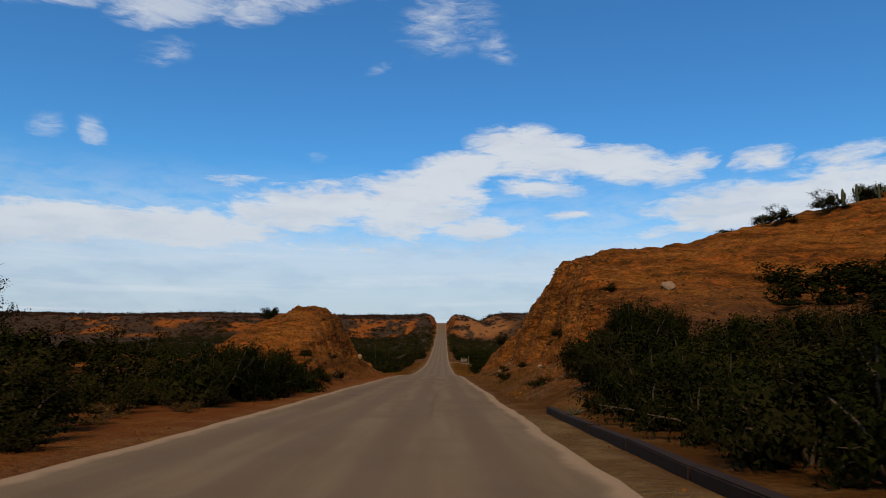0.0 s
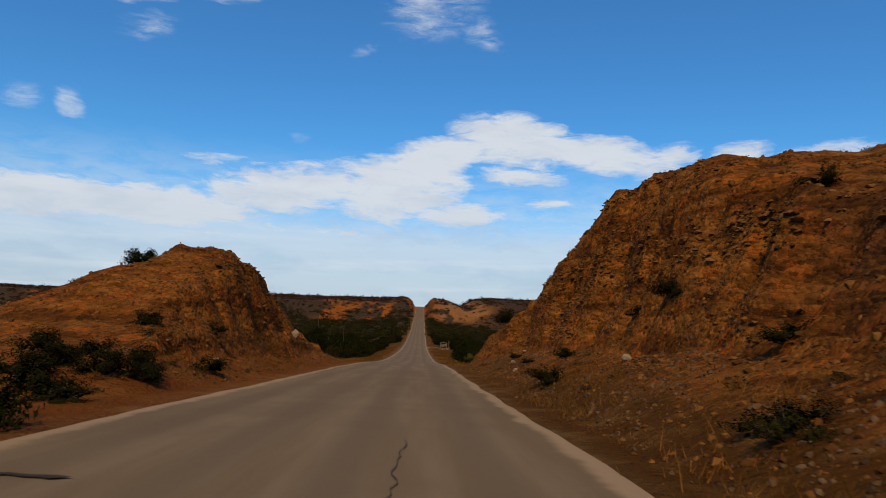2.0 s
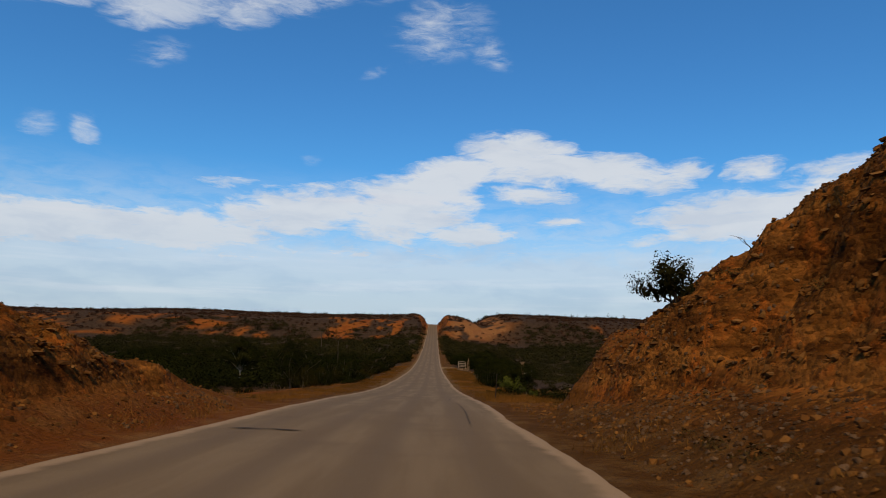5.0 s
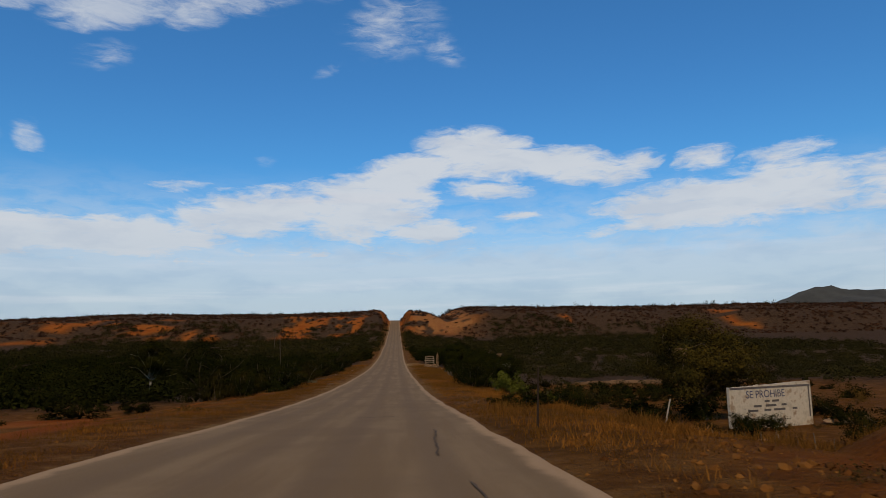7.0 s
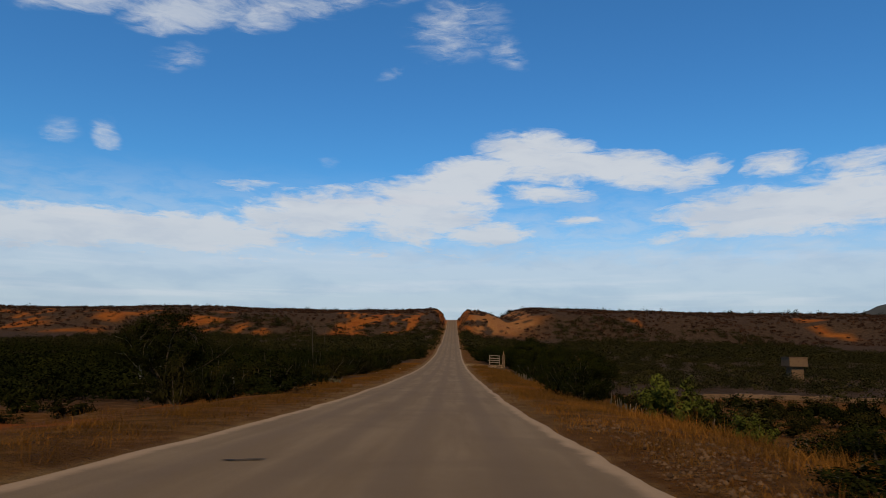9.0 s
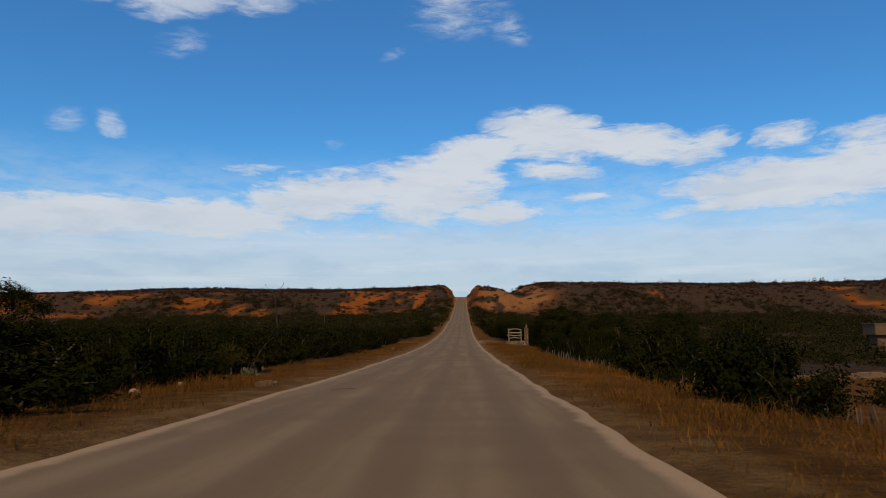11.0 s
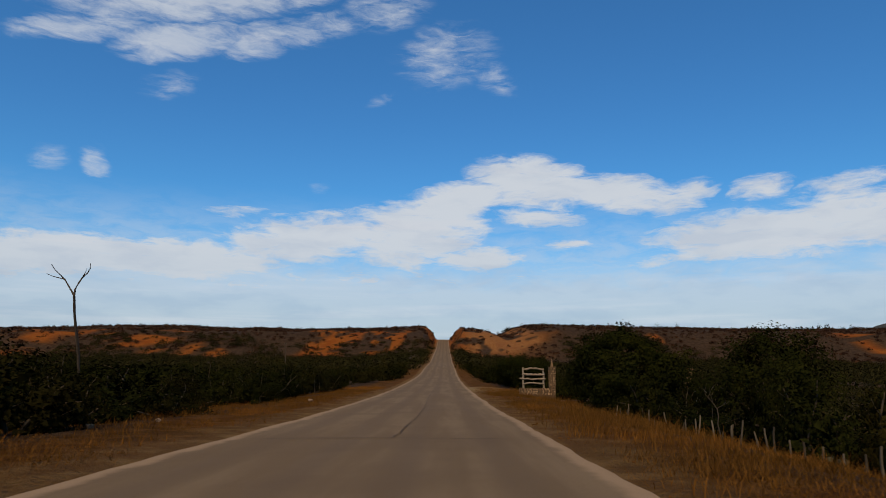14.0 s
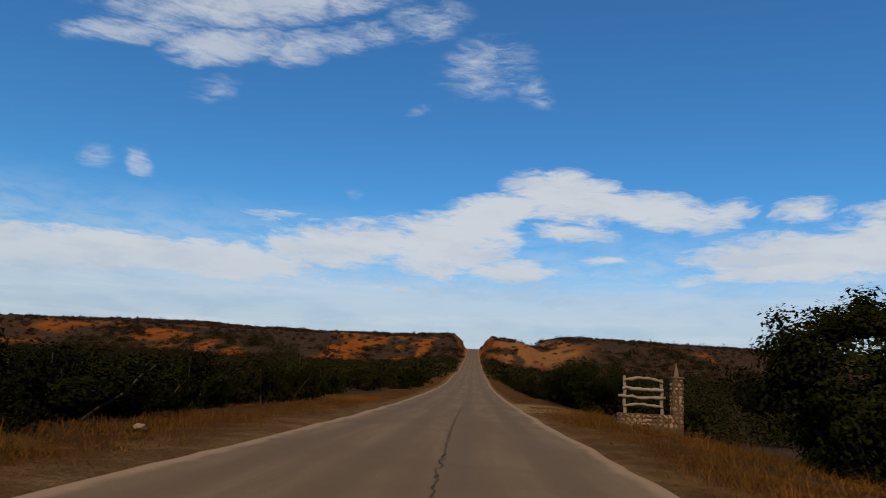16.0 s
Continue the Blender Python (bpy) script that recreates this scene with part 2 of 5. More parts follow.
def varied_material(name, cols, rough=0.9, spec=0.06, scale=3.0, island=True, bumpy=0.3):
    """Between two colours by piece, then darker and lighter by a grain."""
    m, n, b = material(name, rough, spec)
    geo = n.add("ShaderNodeNewGeometry")
    pick = geo.outputs["Random Per Island"] if island else n.add("ShaderNodeObjectInfo").outputs["Random"]
    tc = n.add("ShaderNodeTexCoord").outputs["Object"]
    g = n.noise(tc, scale, 5, 0.65)
    col = n.mix(pick, cols[0], cols[1])
    if len(cols) > 2:
        col = n.mix(n.ramp(g, 0.5, 0.7), col, cols[2])
    col = n.mix(n.ramp(g, 0.3, 0.6, 0.5, 0.0), col, n.mix(1.0, col, (0.4, 0.38, 0.36), "MULTIPLY"))
    n.put(b.inputs["Base Color"], col)
    if bumpy:
        bump(n, b, g, bumpy, 0.03)
    return m


def leaf_material(name, a, c):
    m, n, b = material(name, 0.9, 0.0)
    geo = n.add("ShaderNodeNewGeometry")
    ob = n.add("ShaderNodeObjectInfo").outputs["Random"]
    col = n.mix(geo.outputs["Random Per Island"], a, c)
    col = n.mix(n.math("MULTIPLY", ob, 0.5), col, n.mix(1.0, col, (1.1, 0.95, 0.8), "MULTIPLY"))
    patch = n.noise(geo.outputs["Position"], 0.16, 3, 0.6)
    col = n.mix(n.ramp(patch, 0.46, 0.64, 0.0, 0.8), col, n.mix(1.0, col, (2.0, 1.75, 1.35), "MULTIPLY"))
    n.put(b.inputs["Base Color"], col)
    return m


M_EARTH = earth_material()
M_ROAD = asphalt_material()
M_STONE = varied_material("stone", ((0.0510, 0.0195, 0.0051), (0.1594, 0.0688, 0.0158), (0.0956, 0.0351, 0.0071)), 0.95, 0.03, 2.0)
M_LEDGE = varied_material("ledge_stone", ((0.045, 0.018, 0.005), (0.170, 0.078, 0.022), (0.11, 0.044, 0.011)), 0.95, 0.03, 2.0)
M_RUBBLE = varied_material("rubble", ((0.0360, 0.0187, 0.0079), (0.1116, 0.0634, 0.0310), (0.0612, 0.0310, 0.0130)), 0.95, 0.03, 2.0)
M_DARK_WOOD = varied_material("dark_wood", ((0.018, 0.012, 0.007), (0.028, 0.019, 0.012)), 0.9, 0.1, 6.0)
M_PALE = varied_material("pale_stone", ((0.1872, 0.1224, 0.0720), (0.2448, 0.1656, 0.1008), (0.1224, 0.0720, 0.0360)), 0.9, 0.15, 3.0)
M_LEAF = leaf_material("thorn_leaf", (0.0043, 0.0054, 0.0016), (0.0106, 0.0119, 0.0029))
M_LEAF_LIGHT = leaf_material("bright_leaf", (0.020, 0.026, 0.005), (0.040, 0.046, 0.009))
M_LEAF_OLIVE = leaf_material("olive_leaf", (0.012, 0.011, 0.003), (0.028, 0.023, 0.006))
M_LEAF_BROWN = leaf_material("dry_leaf", (0.0255, 0.0161, 0.0054), (0.0467, 0.0289, 0.0095))
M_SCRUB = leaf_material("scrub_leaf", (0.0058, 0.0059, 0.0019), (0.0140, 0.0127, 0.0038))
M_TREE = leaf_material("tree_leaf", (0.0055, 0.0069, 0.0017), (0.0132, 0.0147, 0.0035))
M_VALLEY = leaf_material("valley_leaf", (0.0085, 0.0088, 0.0032), (0.0200, 0.0175, 0.0066))
M_RIDGE = leaf_material("ridge_scrub", (0.0181, 0.0109, 0.0072), (0.0399, 0.0219, 0.0145))
M_GRASS = leaf_material("dry_grass", (0.0500, 0.0225, 0.0050), (0.1130, 0.0530, 0.0120))
M_BARK = varied_material("bark", ((0.045, 0.032, 0.02), (0.065, 0.048, 0.03)), 0.9, 0.1, 6.0)
M_PALE_BARK = varied_material("pale_bark", ((0.1870, 0.1595, 0.1265), (0.2310, 0.1980, 0.1595)), 0.9, 0.1, 6.0)
M_DEAD = varied_material("dead_wood", ((0.045, 0.033, 0.023), (0.07, 0.052, 0.036)), 0.9, 0.1, 6.0)
M_LOG = varied_material("weathered_log", ((0.1913, 0.1402, 0.0924), (0.2677, 0.2040, 0.1402), (0.1466, 0.1020, 0.0638)), 0.85, 0.15, 5.0, island=False)
M_CACTUS = varied_material("cactus_skin", ((0.025, 0.030, 0.010), (0.045, 0.050, 0.018)), 0.7, 0.3, 5.0)
M_CONCRETE = varied_material("old_concrete", ((0.1182, 0.0698, 0.0352), (0.1560, 0.0943, 0.0490), (0.0756, 0.0436, 0.0215)), 0.9, 0.15, 2.0, island=False)
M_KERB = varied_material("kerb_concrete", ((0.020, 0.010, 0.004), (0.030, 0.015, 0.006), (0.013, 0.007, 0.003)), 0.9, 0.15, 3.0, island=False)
M_WHITEWASH = varied_material("whitewash", ((0.3432, 0.3042, 0.2418), (0.3744, 0.3354, 0.2652), (0.1872, 0.1326, 0.0858)), 0.85, 0.2, 1.7, island=False)
M_PAINT_BLUE = varied_material("faded_blue_paint", ((0.0210, 0.0300, 0.0660), (0.0300, 0.0390, 0.0780)), 0.8, 0.2, 8.0, island=False, bumpy=0)
M_PAINT_DARK = varied_material("faded_dark_paint", ((0.0600, 0.0540, 0.0540), (0.0840, 0.0720, 0.0660)), 0.8, 0.2, 8.0, island=False, bumpy=0)
M_MORTAR = varied_material("mortar", ((0.080, 0.050, 0.026), (0.100, 0.064, 0.034)), 0.95, 0.1, 8.0, island=False)
M_CRACK = varied_material("crack_tar", ((0.026, 0.018, 0.012), (0.036, 0.026, 0.018)), 0.9, 0.1, 5.0, island=False, bumpy=0)
M_SEAM = varied_material("worn_seam", ((0.062, 0.043, 0.029), (0.075, 0.053, 0.036)), 0.9, 0.1, 5.0, island=False, bumpy=0)
# the haze of distance is painted into this hill's blue-grey base colours
M_FAR = varied_material("far_hill", ((0.040, 0.043, 0.042), (0.048, 0.050, 0.047), (0.055, 0.054, 0.048)), 0.95, 0.05, 0.01, island=False, bumpy=0)

# ---- land ----
ROAD_X0, ROAD_X1 = -5.0, 2.0
ROAD_C = (ROAD_X0 + ROAD_X1) / 2
PY = [-80, 0, 20, 40, 55, 70, 85, 100, 115, 130, 145, 160, 180, 200, 225, 250, 275, 300, 350, 400, 450, 500, 550, 600, 640, 666, 700, 760, 900, 5000]
PZ = [2.9, -0.0, -0.57, -1.03, -1.4, -1.81, -2.26, -2.83, -3.52, -3.96, -4.26, -4.44, -4.59, -4.65, -4.53, -4.21, -3.7, -3.12, -0.64, 1.13, 4.69, 7.94, 11.46, 15.98, 20.06, 22.5, 22.0, 20, 17, 14]
_fy = np.arange(-80, 5001, 2.0)
_fz = np.interp(_fy, PY, PZ)
_k = np.hanning(21) / np.hanning(21).sum()
_fz = np.convolve(np.pad(_fz, 10, mode="edge"), _k, "valid")


def road_z(y):
    return np.interp(y, _fy, _fz)


EDGE_Y = [0, 30, 60, 90, 110, 130, 150, 180, 210, 250, 350, 650]


def left_edge(y):
    return np.interp(y, EDGE_Y, [-5.06, -5.09, -5.12, -5.22, -5.26, -5.33, -5.26, -5.14, -4.96, -4.93, -4.83, -4.49])


def right_edge(y):
    return np.interp(y, EDGE_Y, [2.11, 2.30, 2.23, 2.47, 2.63, 2.48, 2.47, 2.39, 2.27, 2.16, 2.40, 2.71])


def front_line(x):
    """Where the ridge begins to rise."""
    return 488 + 40 * fbm(x / 70, 0 * x, 3, 9)


def smooth(a, b, v):
    t = np.clip((v - a) / (b - a), 0, 1)
    return t * t * (3 - 2 * t)


def _hash(i, j, seed):
    v = np.sin(i * 127.1 + j * 311.7 + seed * 74.7) * 43758.5453
    return v - np.floor(v)


def vnoise(x, y, seed=0):
    i, j = np.floor(x), np.floor(y)
    u, v = x - i, y - j
    u, v = u * u * (3 - 2 * u), v * v * (3 - 2 * v)
    a, b = _hash(i, j, seed), _hash(i + 1, j, seed)
    c, d = _hash(i, j + 1, seed), _hash(i + 1, j + 1, seed)
    return (a * (1 - u) + b * u) * (1 - v) + (c * (1 - u) + d * u) * v - 0.5


def fbm(x, y, octaves=4, seed=0):
    out, amp = 0.0, 1.0
    for o in range(octaves):
        out = out + amp * vnoise(x, y, seed + o * 7)
        x, y, amp = x * 2.03 + 11.3, y * 2.03 + 5.7, amp * 0.5
    return out


def edge_shift(y):
    """How far the ragged asphalt edge wanders."""
    return 0.16 * vnoise(y / 3.3, y * 0 + 3, 31) + 0.08 * vnoise(y / 0.9, y * 0 + 9, 32)


def bare_mask(x, y):
    """Where the ridge front is washed bare."""
    up = y - front_line(x)
    front = smooth(2, 14, up) * (1 - smooth(58, 84, up + 20 * fbm(x / 30, y / 30, 2, 41)))
    m = smooth(0.08, 0.22, fbm(x / 30 + 3.1, y / 60, 3, 21) + 0.06 * (x < 0) - 0.25 * (x > 60))
    near = smooth(2, 10, x) * (1 - smooth(40, 60, x + 14 * fbm(x / 12, y / 12, 2, 43))) * smooth(492, 520, y + 14 * fbm(x / 15, y / 15, 2, 42)) * (1 - smooth(650, 668, y)) * smooth(-0.28, -0.05, fbm(x / 9, y / 14, 3, 25))
    wall = smooth(19, 10, np.abs(x - ROAD_C)) * smooth(570, 595, y) * smooth(-0.3, 0.0, fbm(x / 4, y / 9, 3, 24))
    spots = smooth(-0.12, 0.12, fbm(x / 6, y / 10, 3, 23) + 0.05)
    return np.clip(np.maximum(np.maximum(front * m * spots, near), wall), 0, 1)


def land(x, y):
    """Height of the ground at x, y (arrays)."""
    x, y = np.asarray(x, float), np.asarray(y, float)
    r = road_z(y)
    d = np.maximum(np.maximum(left_edge(y) - x, x - right_edge(y)), 0)
    dip = -2.1 * smooth(84, 108, y) * np.where(x > 0, smooth(2, 15, d), smooth(3, 20, d)) - 1.6 * smooth(350, 480, y) * smooth(6, 50, d)
    plain = r + dip + 0.35 * fbm(x / 6, y / 6, 3, 1) * smooth(1, 9, d) + 1.2 * fbm(x / 45, y / 45, 3, 2) * smooth(8, 50, d)
    plain = plain + 1.7 * (1 - smooth(70, 100, y)) * smooth(-18, -30, x) * smooth(30, 60, y)
    # ridge behind the valley
    top = 29.0 + 1.8 * smooth(20, 90, x) - 1.6 * smooth(-20, -90, x) + 2.2 * fbm(x / 110, y / 110, 3, 5) + 0.6 * fbm(x / 14, y / 14, 2, 15)
    top = top - 6.0 * np.exp(-((x - 34) / 9.0) ** 2) + 1.2 * np.exp(-((x - 60) / 16.0) ** 2) + 0.9 * np.exp(-((x + 15) / 10.0) ** 2)
    front = front_line(x)
    rise = 0.62 * smooth(0, 1, (y - front) / 66) + 0.38 * smooth(0, 1, (y - front - 45) / 150)
    rise = np.clip(rise + 0.12 * fbm(x / 22, y / 40, 4, 16) * rise * (1 - rise) * 4, 0, 1)
    ridge = np.maximum(plain * (1 - rise) + top * rise, plain * (y < 620) - 1e3 * (y >= 620))
    far = smooth(760, 1600, y)
    z = ridge * (1 - far) + (30 - 8 * far) * far
    # the cut hill on the right
    yy = y - 1.2 * np.clip(x - 8.5, 0, 12)
    ramp = np.interp(y + 3 * fbm(x / 7, y / 7, 3, 3), [21, 30, 38.5, 44, 50, 55, 60], [0, 0.22, 0.53, 0.70, 0.88, 1.03, 1.06])
    f = ramp * np.clip(1 - (yy - 60 + 3 * fbm(x / 6, y / 6, 3, 4)) / 31, 0, 1)
    f = f * (1 - smooth(0, 4, y - 79 - 1.7 * (x - 4) + 2 * fbm(x / 3, y / 3, 2, 45)))
    f = f * (1 - smooth(94, 101, y + 3 * fbm(x / 5, y / 5, 3, 44)))
    crest = 9.6 + 0.12 * np.clip(x - 10, -6, 10) + 0.24 * np.clip(x - 20, 0, 30)
    hr = f * (crest + 0.5 * fbm(x / 9, y / 9, 4, 6) + 0.5 * fbm(x / 2, y / 2, 3, 26)) * smooth(2, 5, x)
    # the mound on the left
    ends = np.minimum(np.interp(y + 2 * fbm(x / 6, y / 6, 2, 38), [39, 45, 50, 55, 61], [0, 0.16, 0.46, 0.74, 1]), np.interp(y + 2 * fbm(x / 5, y / 5, 2, 39), [61, 66, 70, 75, 80, 87], [1, 0.80, 0.60, 0.43, 0.24, 0]))
    wide = np.interp(x, [-34, -26, -21, -18, -15, -12, -9], [0, 0.05, 0.19, 0.46, 0.81, 1, 1])
    hl = 6.15 * ends * wide * (1 + 0.10 * fbm(x / 3, y / 3, 4, 8)) * (x < 0)
    red = 2.9 * np.clip(1 - ((x - 14) / 6.5) ** 2 - ((y - 92) / 7.5) ** 2, 0, 1) * (1 + 0.45 * fbm(x / 2.2, y / 2.2, 4, 46))
    z = z + np.maximum(hr, red) + hl
    # road cut: talus first, then a fluted, ledged face
    foot = np.where(x > 0, 3.4 - 2.2 * smooth(68, 84, y), 1.5)
    foot = foot + 0.9 * fbm(y / 5, x / 20, 3, 13)
    foot = np.where(y > 300, 0.6, foot)
    flute = 1.3 * fbm(y / 3.1, x / 2.5, 4, 12) + 0.45 * fbm(y / 0.8, x / 0.8, 3, 17)
    gully = 0.9 - 3.4 * np.abs(vnoise(y / 1.9 + 0.5 * vnoise(x / 2, y / 2, 14), x / 9, 33))
    e = d - 1.1
    slope = np.where(y > 300, 1.6, np.where(x > 0, 2.3, 2.5))
    rise2 = np.maximum(e + flute * smooth(0.3, 2.0, e - foot) - foot, 0)
    allow = 0.42 * np.clip(e, 0, foot) + slope * rise2
    allow = np.maximum(allow - 1.5 * np.clip(gully + 0.9 * vnoise(x / 1.3, y / 1.3, 34), 0, 1) * smooth(1.6, 3.0, allow) * (1 - smooth(5.2, 7.0, allow)) * (y < 110), 0.42 * np.clip(e, 0, foot))
    allow = allow + (0.8 * vnoise(allow * 1.1, y / 7, 18) + 0.45 * vnoise(allow * 2.7, y / 4, 29)) * smooth(0.2, 1.5, rise2)
    up = z - r
    cutz = np.minimum(up, allow)
    soft = np.clip((allow - up) / 1.6, -1, 1)
    cutz = np.where(up > 1.5, cutz - 0.4 * (1 - np.abs(soft)) ** 2, cutz)
    fill = -0.06 - 0.32 * np.maximum(e + 0.9, 0)
    z = r + np.maximum(cutz, fill)
    rough = smooth(1.0, 3.0, cutz) * (y < 110)
    z = z + 0.05 * fbm(x / 0.9, y / 0.9, 3, 19) * smooth(0.2, 1.2, d) + rough * (0.30 * fbm(x / 1.1, y / 1.1, 3, 27) + 0.35 * np.abs(fbm(x / 2.6, y / 2.6, 3, 28)) - 0.1)
    lip = smooth(-0.25, 0.5, d - edge_shift(y))
    return np.where(d <= 0.0, r - 0.10 + 0.085 * lip * (d > -1), z * 1.0 - 0.035 * (1 - smooth(0, 0.6, d)))


def steepness(x, y):
    return np.abs(land(x + 0.4, y) - land(x - 0.4, y)) / 0.8


def axis(parts):
    out = []
    for a, b, step in parts:
        out += list(np.arange(a, b - 1e-6, step))
    return np.array(out + [parts[-1][1]])


def quick_mesh(name, co, faces, mat, shade=False):
    """A mesh from arrays of places and of equal-sided faces."""
    me = bpy.data.meshes.new(name)
    co, faces = np.asarray(co, np.float32), np.asarray(faces, np.int32)
    k = faces.shape[1]
    me.vertices.add(len(co))
    me.vertices.foreach_set("co", co.ravel())
    me.loops.add(faces.size)
    me.loops.foreach_set("vertex_index", faces.ravel())
    me.polygons.add(len(faces))
    me.polygons.foreach_set("loop_start", np.arange(len(faces), dtype=np.int32) * k)
    me.polygons.foreach_set("use_smooth", np.full(len(faces), shade))
    me.update(calc_edges=True)
    me.validate()
    me.materials.append(mat)
    return me


def grid_mesh(name, xs, ys, zf, mat, masks=()):
    X, Y = np.meshgrid(xs, ys)
    co = np.stack([X, Y, zf(X, Y)], -1).reshape(-1, 3)
    nx, ny = len(xs), len(ys)
    i = (np.arange(ny - 1)[:, None] * nx + np.arange(nx - 1)[None]).reshape(-1)
    me = quick_mesh(name, co, np.stack([i, i + 1, i + nx + 1, i + nx], -1), mat, True)
    for key, fn in masks:
        a = me.attributes.new(key, "FLOAT", "POINT")
        a.data.foreach_set("value", np.clip(fn(X, Y), 0, 1).astype(np.float32).ravel())
    return me


def face_mask(x, y):
    return smooth(0.55, 1.1, steepness(x, y)) * (y < 110) * (1 - (x > 3) * smooth(79, 85, y)) * 0.4 + (1 - smooth(79, 85, y) * np.where(x > 3, 1.0, 0.75)) * (y < 110) * (y > 25) * 0.85 * smooth(0.15, 1.2, land(x, y) - road_z(y)) * smooth(1.5, 3.0, np.maximum(ROAD_X0 - x, x - ROAD_X1))


def bare_all(x, y):
    red = 1.0 * smooth(77, 83, y) * (1 - smooth(99, 104, y)) * smooth(4, 7, x) * (x < 40) * smooth(-0.5, 0.1, fbm(x / 2, y / 2, 3, 53))
    field = smooth(0.0, 0.2, fbm(x / 16, y / 9, 3, 51) + 0.12) * smooth(96, 106, y) * (1 - smooth(150, 168, y)) * smooth(-8, -11, x) * smooth(-60, -40, x)
    up = (1 - smooth(75, 100, y)) * 0.55 * (x < -5)
    bank = np.exp(-(((x - 72) / 16.0) ** 2 + ((y - 246) / 5.0) ** 2)) + np.exp(-(((x - 38) / 5.0) ** 2 + ((y - 232) / 4.0) ** 2))
    red = np.maximum(red, bank)
    return np.maximum(np.maximum(bare_mask(x, y), red), np.maximum(field * 0.8, up))


def red_mask(x, y):
    """The dark red earth of the bank at the end of the cut hill."""
    return smooth(0.15, 0.8, land(x, y) - road_z(y)) * smooth(81, 85, y) * smooth(104, 99, y) * smooth(5, 7, x) * smooth(30, 24, x)


def straw_mask(x, y):
    d = np.maximum(ROAD_X0 - x, x - ROAD_X1)
    v = smooth(88, 98, y) * (1 - smooth(330, 420, y)) * smooth(0.35, 0.9, d) * (1 - smooth(np.where(y < 148, 3.5, 7.0), np.where(y < 148, 6.5, 13.0), d) * (y < 180) * (x < 0) - smooth(14, 24, d) * (y < 180) * (x > 0) - smooth(2.8, 4.5, d) * (y >= 236) - smooth(4.5, 6.5, d) * (y >= 180) * (y < 236)) * smooth(-0.25, 0.1, fbm(x / 4, y / 5, 3, 52))
    return v * 0.9


def open_ground(x, y):
    """The brown paddock between the stake fence and the boundary wall."""
    return smooth(13, 18, x + 2 * fbm(x / 5, y / 5, 2, 58)) * smooth(75, 60, x) * smooth(112, 122, y) * smooth(197, 190, y)


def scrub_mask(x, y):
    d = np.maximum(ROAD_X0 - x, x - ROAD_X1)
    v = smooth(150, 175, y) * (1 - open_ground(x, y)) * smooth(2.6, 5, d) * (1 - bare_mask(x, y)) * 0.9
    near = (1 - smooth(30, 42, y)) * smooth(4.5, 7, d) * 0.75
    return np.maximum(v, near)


def pale_mask(x, y):
    track = smooth(228.5, 230.5, y + 0.6 * fbm(x, y, 2, 55)) * (1 - smooth(241, 244, y - 0.12 * x + 0.6 * fbm(x, y, 2, 56))) * smooth(1.5, 2.2, x) * smooth(40, 22, x)
    gutter = smooth(1.7, 1.9, x) * smooth(3.3, 3.0, x) * smooth(23, 19, y)
    line = smooth(0.6, 0.2, np.abs(np.maximum(ROAD_X0 - x, x - ROAD_X1) - 0.2)) * np.where(y < 100, 0.15, 0.4)
    d = np.maximum(ROAD_X0 - x, x - ROAD_X1)
    shoulder = smooth(0.1, 0.5, d) * smooth(2.1, 1.1, d + 0.9 * fbm(x / 1.5, y / 4, 2, 57)) * smooth(118, 140, y) * smooth(240, 228, y) * 0.25
    wedge = 0.34 * smooth(8, 16, x) * (1 - smooth(46, 60, x)) * smooth(495, 520, y) * (1 - smooth(648, 662, y)) * bare_mask(x, y)
    return np.maximum(np.maximum(track, gutter * 0.45), np.maximum(np.maximum(line, shoulder), wedge))


XS = axis([(-4000, -400, 300), (-400, -120, 9), (-120, -40, 3), (-40, -22, 0.8), (-22, -14, 0.4), (-14, -4.9, 0.23), (-4.9, 1.8, 0.8), (1.8, 13, 0.2), (13, 24, 0.4), (24, 50, 0.8), (50, 130, 3), (130, 400, 9), (400, 4000, 300)])
YS = axis([(-300, -20, 20), (-20, 20, 0.8), (20, 100, 0.32), (100, 130, 0.6), (130, 260, 1.5), (260, 500, 4), (500, 680, 2.2), (680, 760, 5), (760, 1200, 40), (1200, 4800, 200)])
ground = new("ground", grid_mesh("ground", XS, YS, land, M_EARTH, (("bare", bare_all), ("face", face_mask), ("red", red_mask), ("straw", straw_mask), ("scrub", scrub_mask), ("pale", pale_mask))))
tagged(ground, "dry orange earth with cut banks, bare slopes and a far ridge", "ground", kind="structure")


def road_surface(x, y):
    return road_z(y) + 0.012 * fbm(x / 1.5, y / 4, 2, 61) - 0.012 * (x - ROAD_C) ** 2 / 11


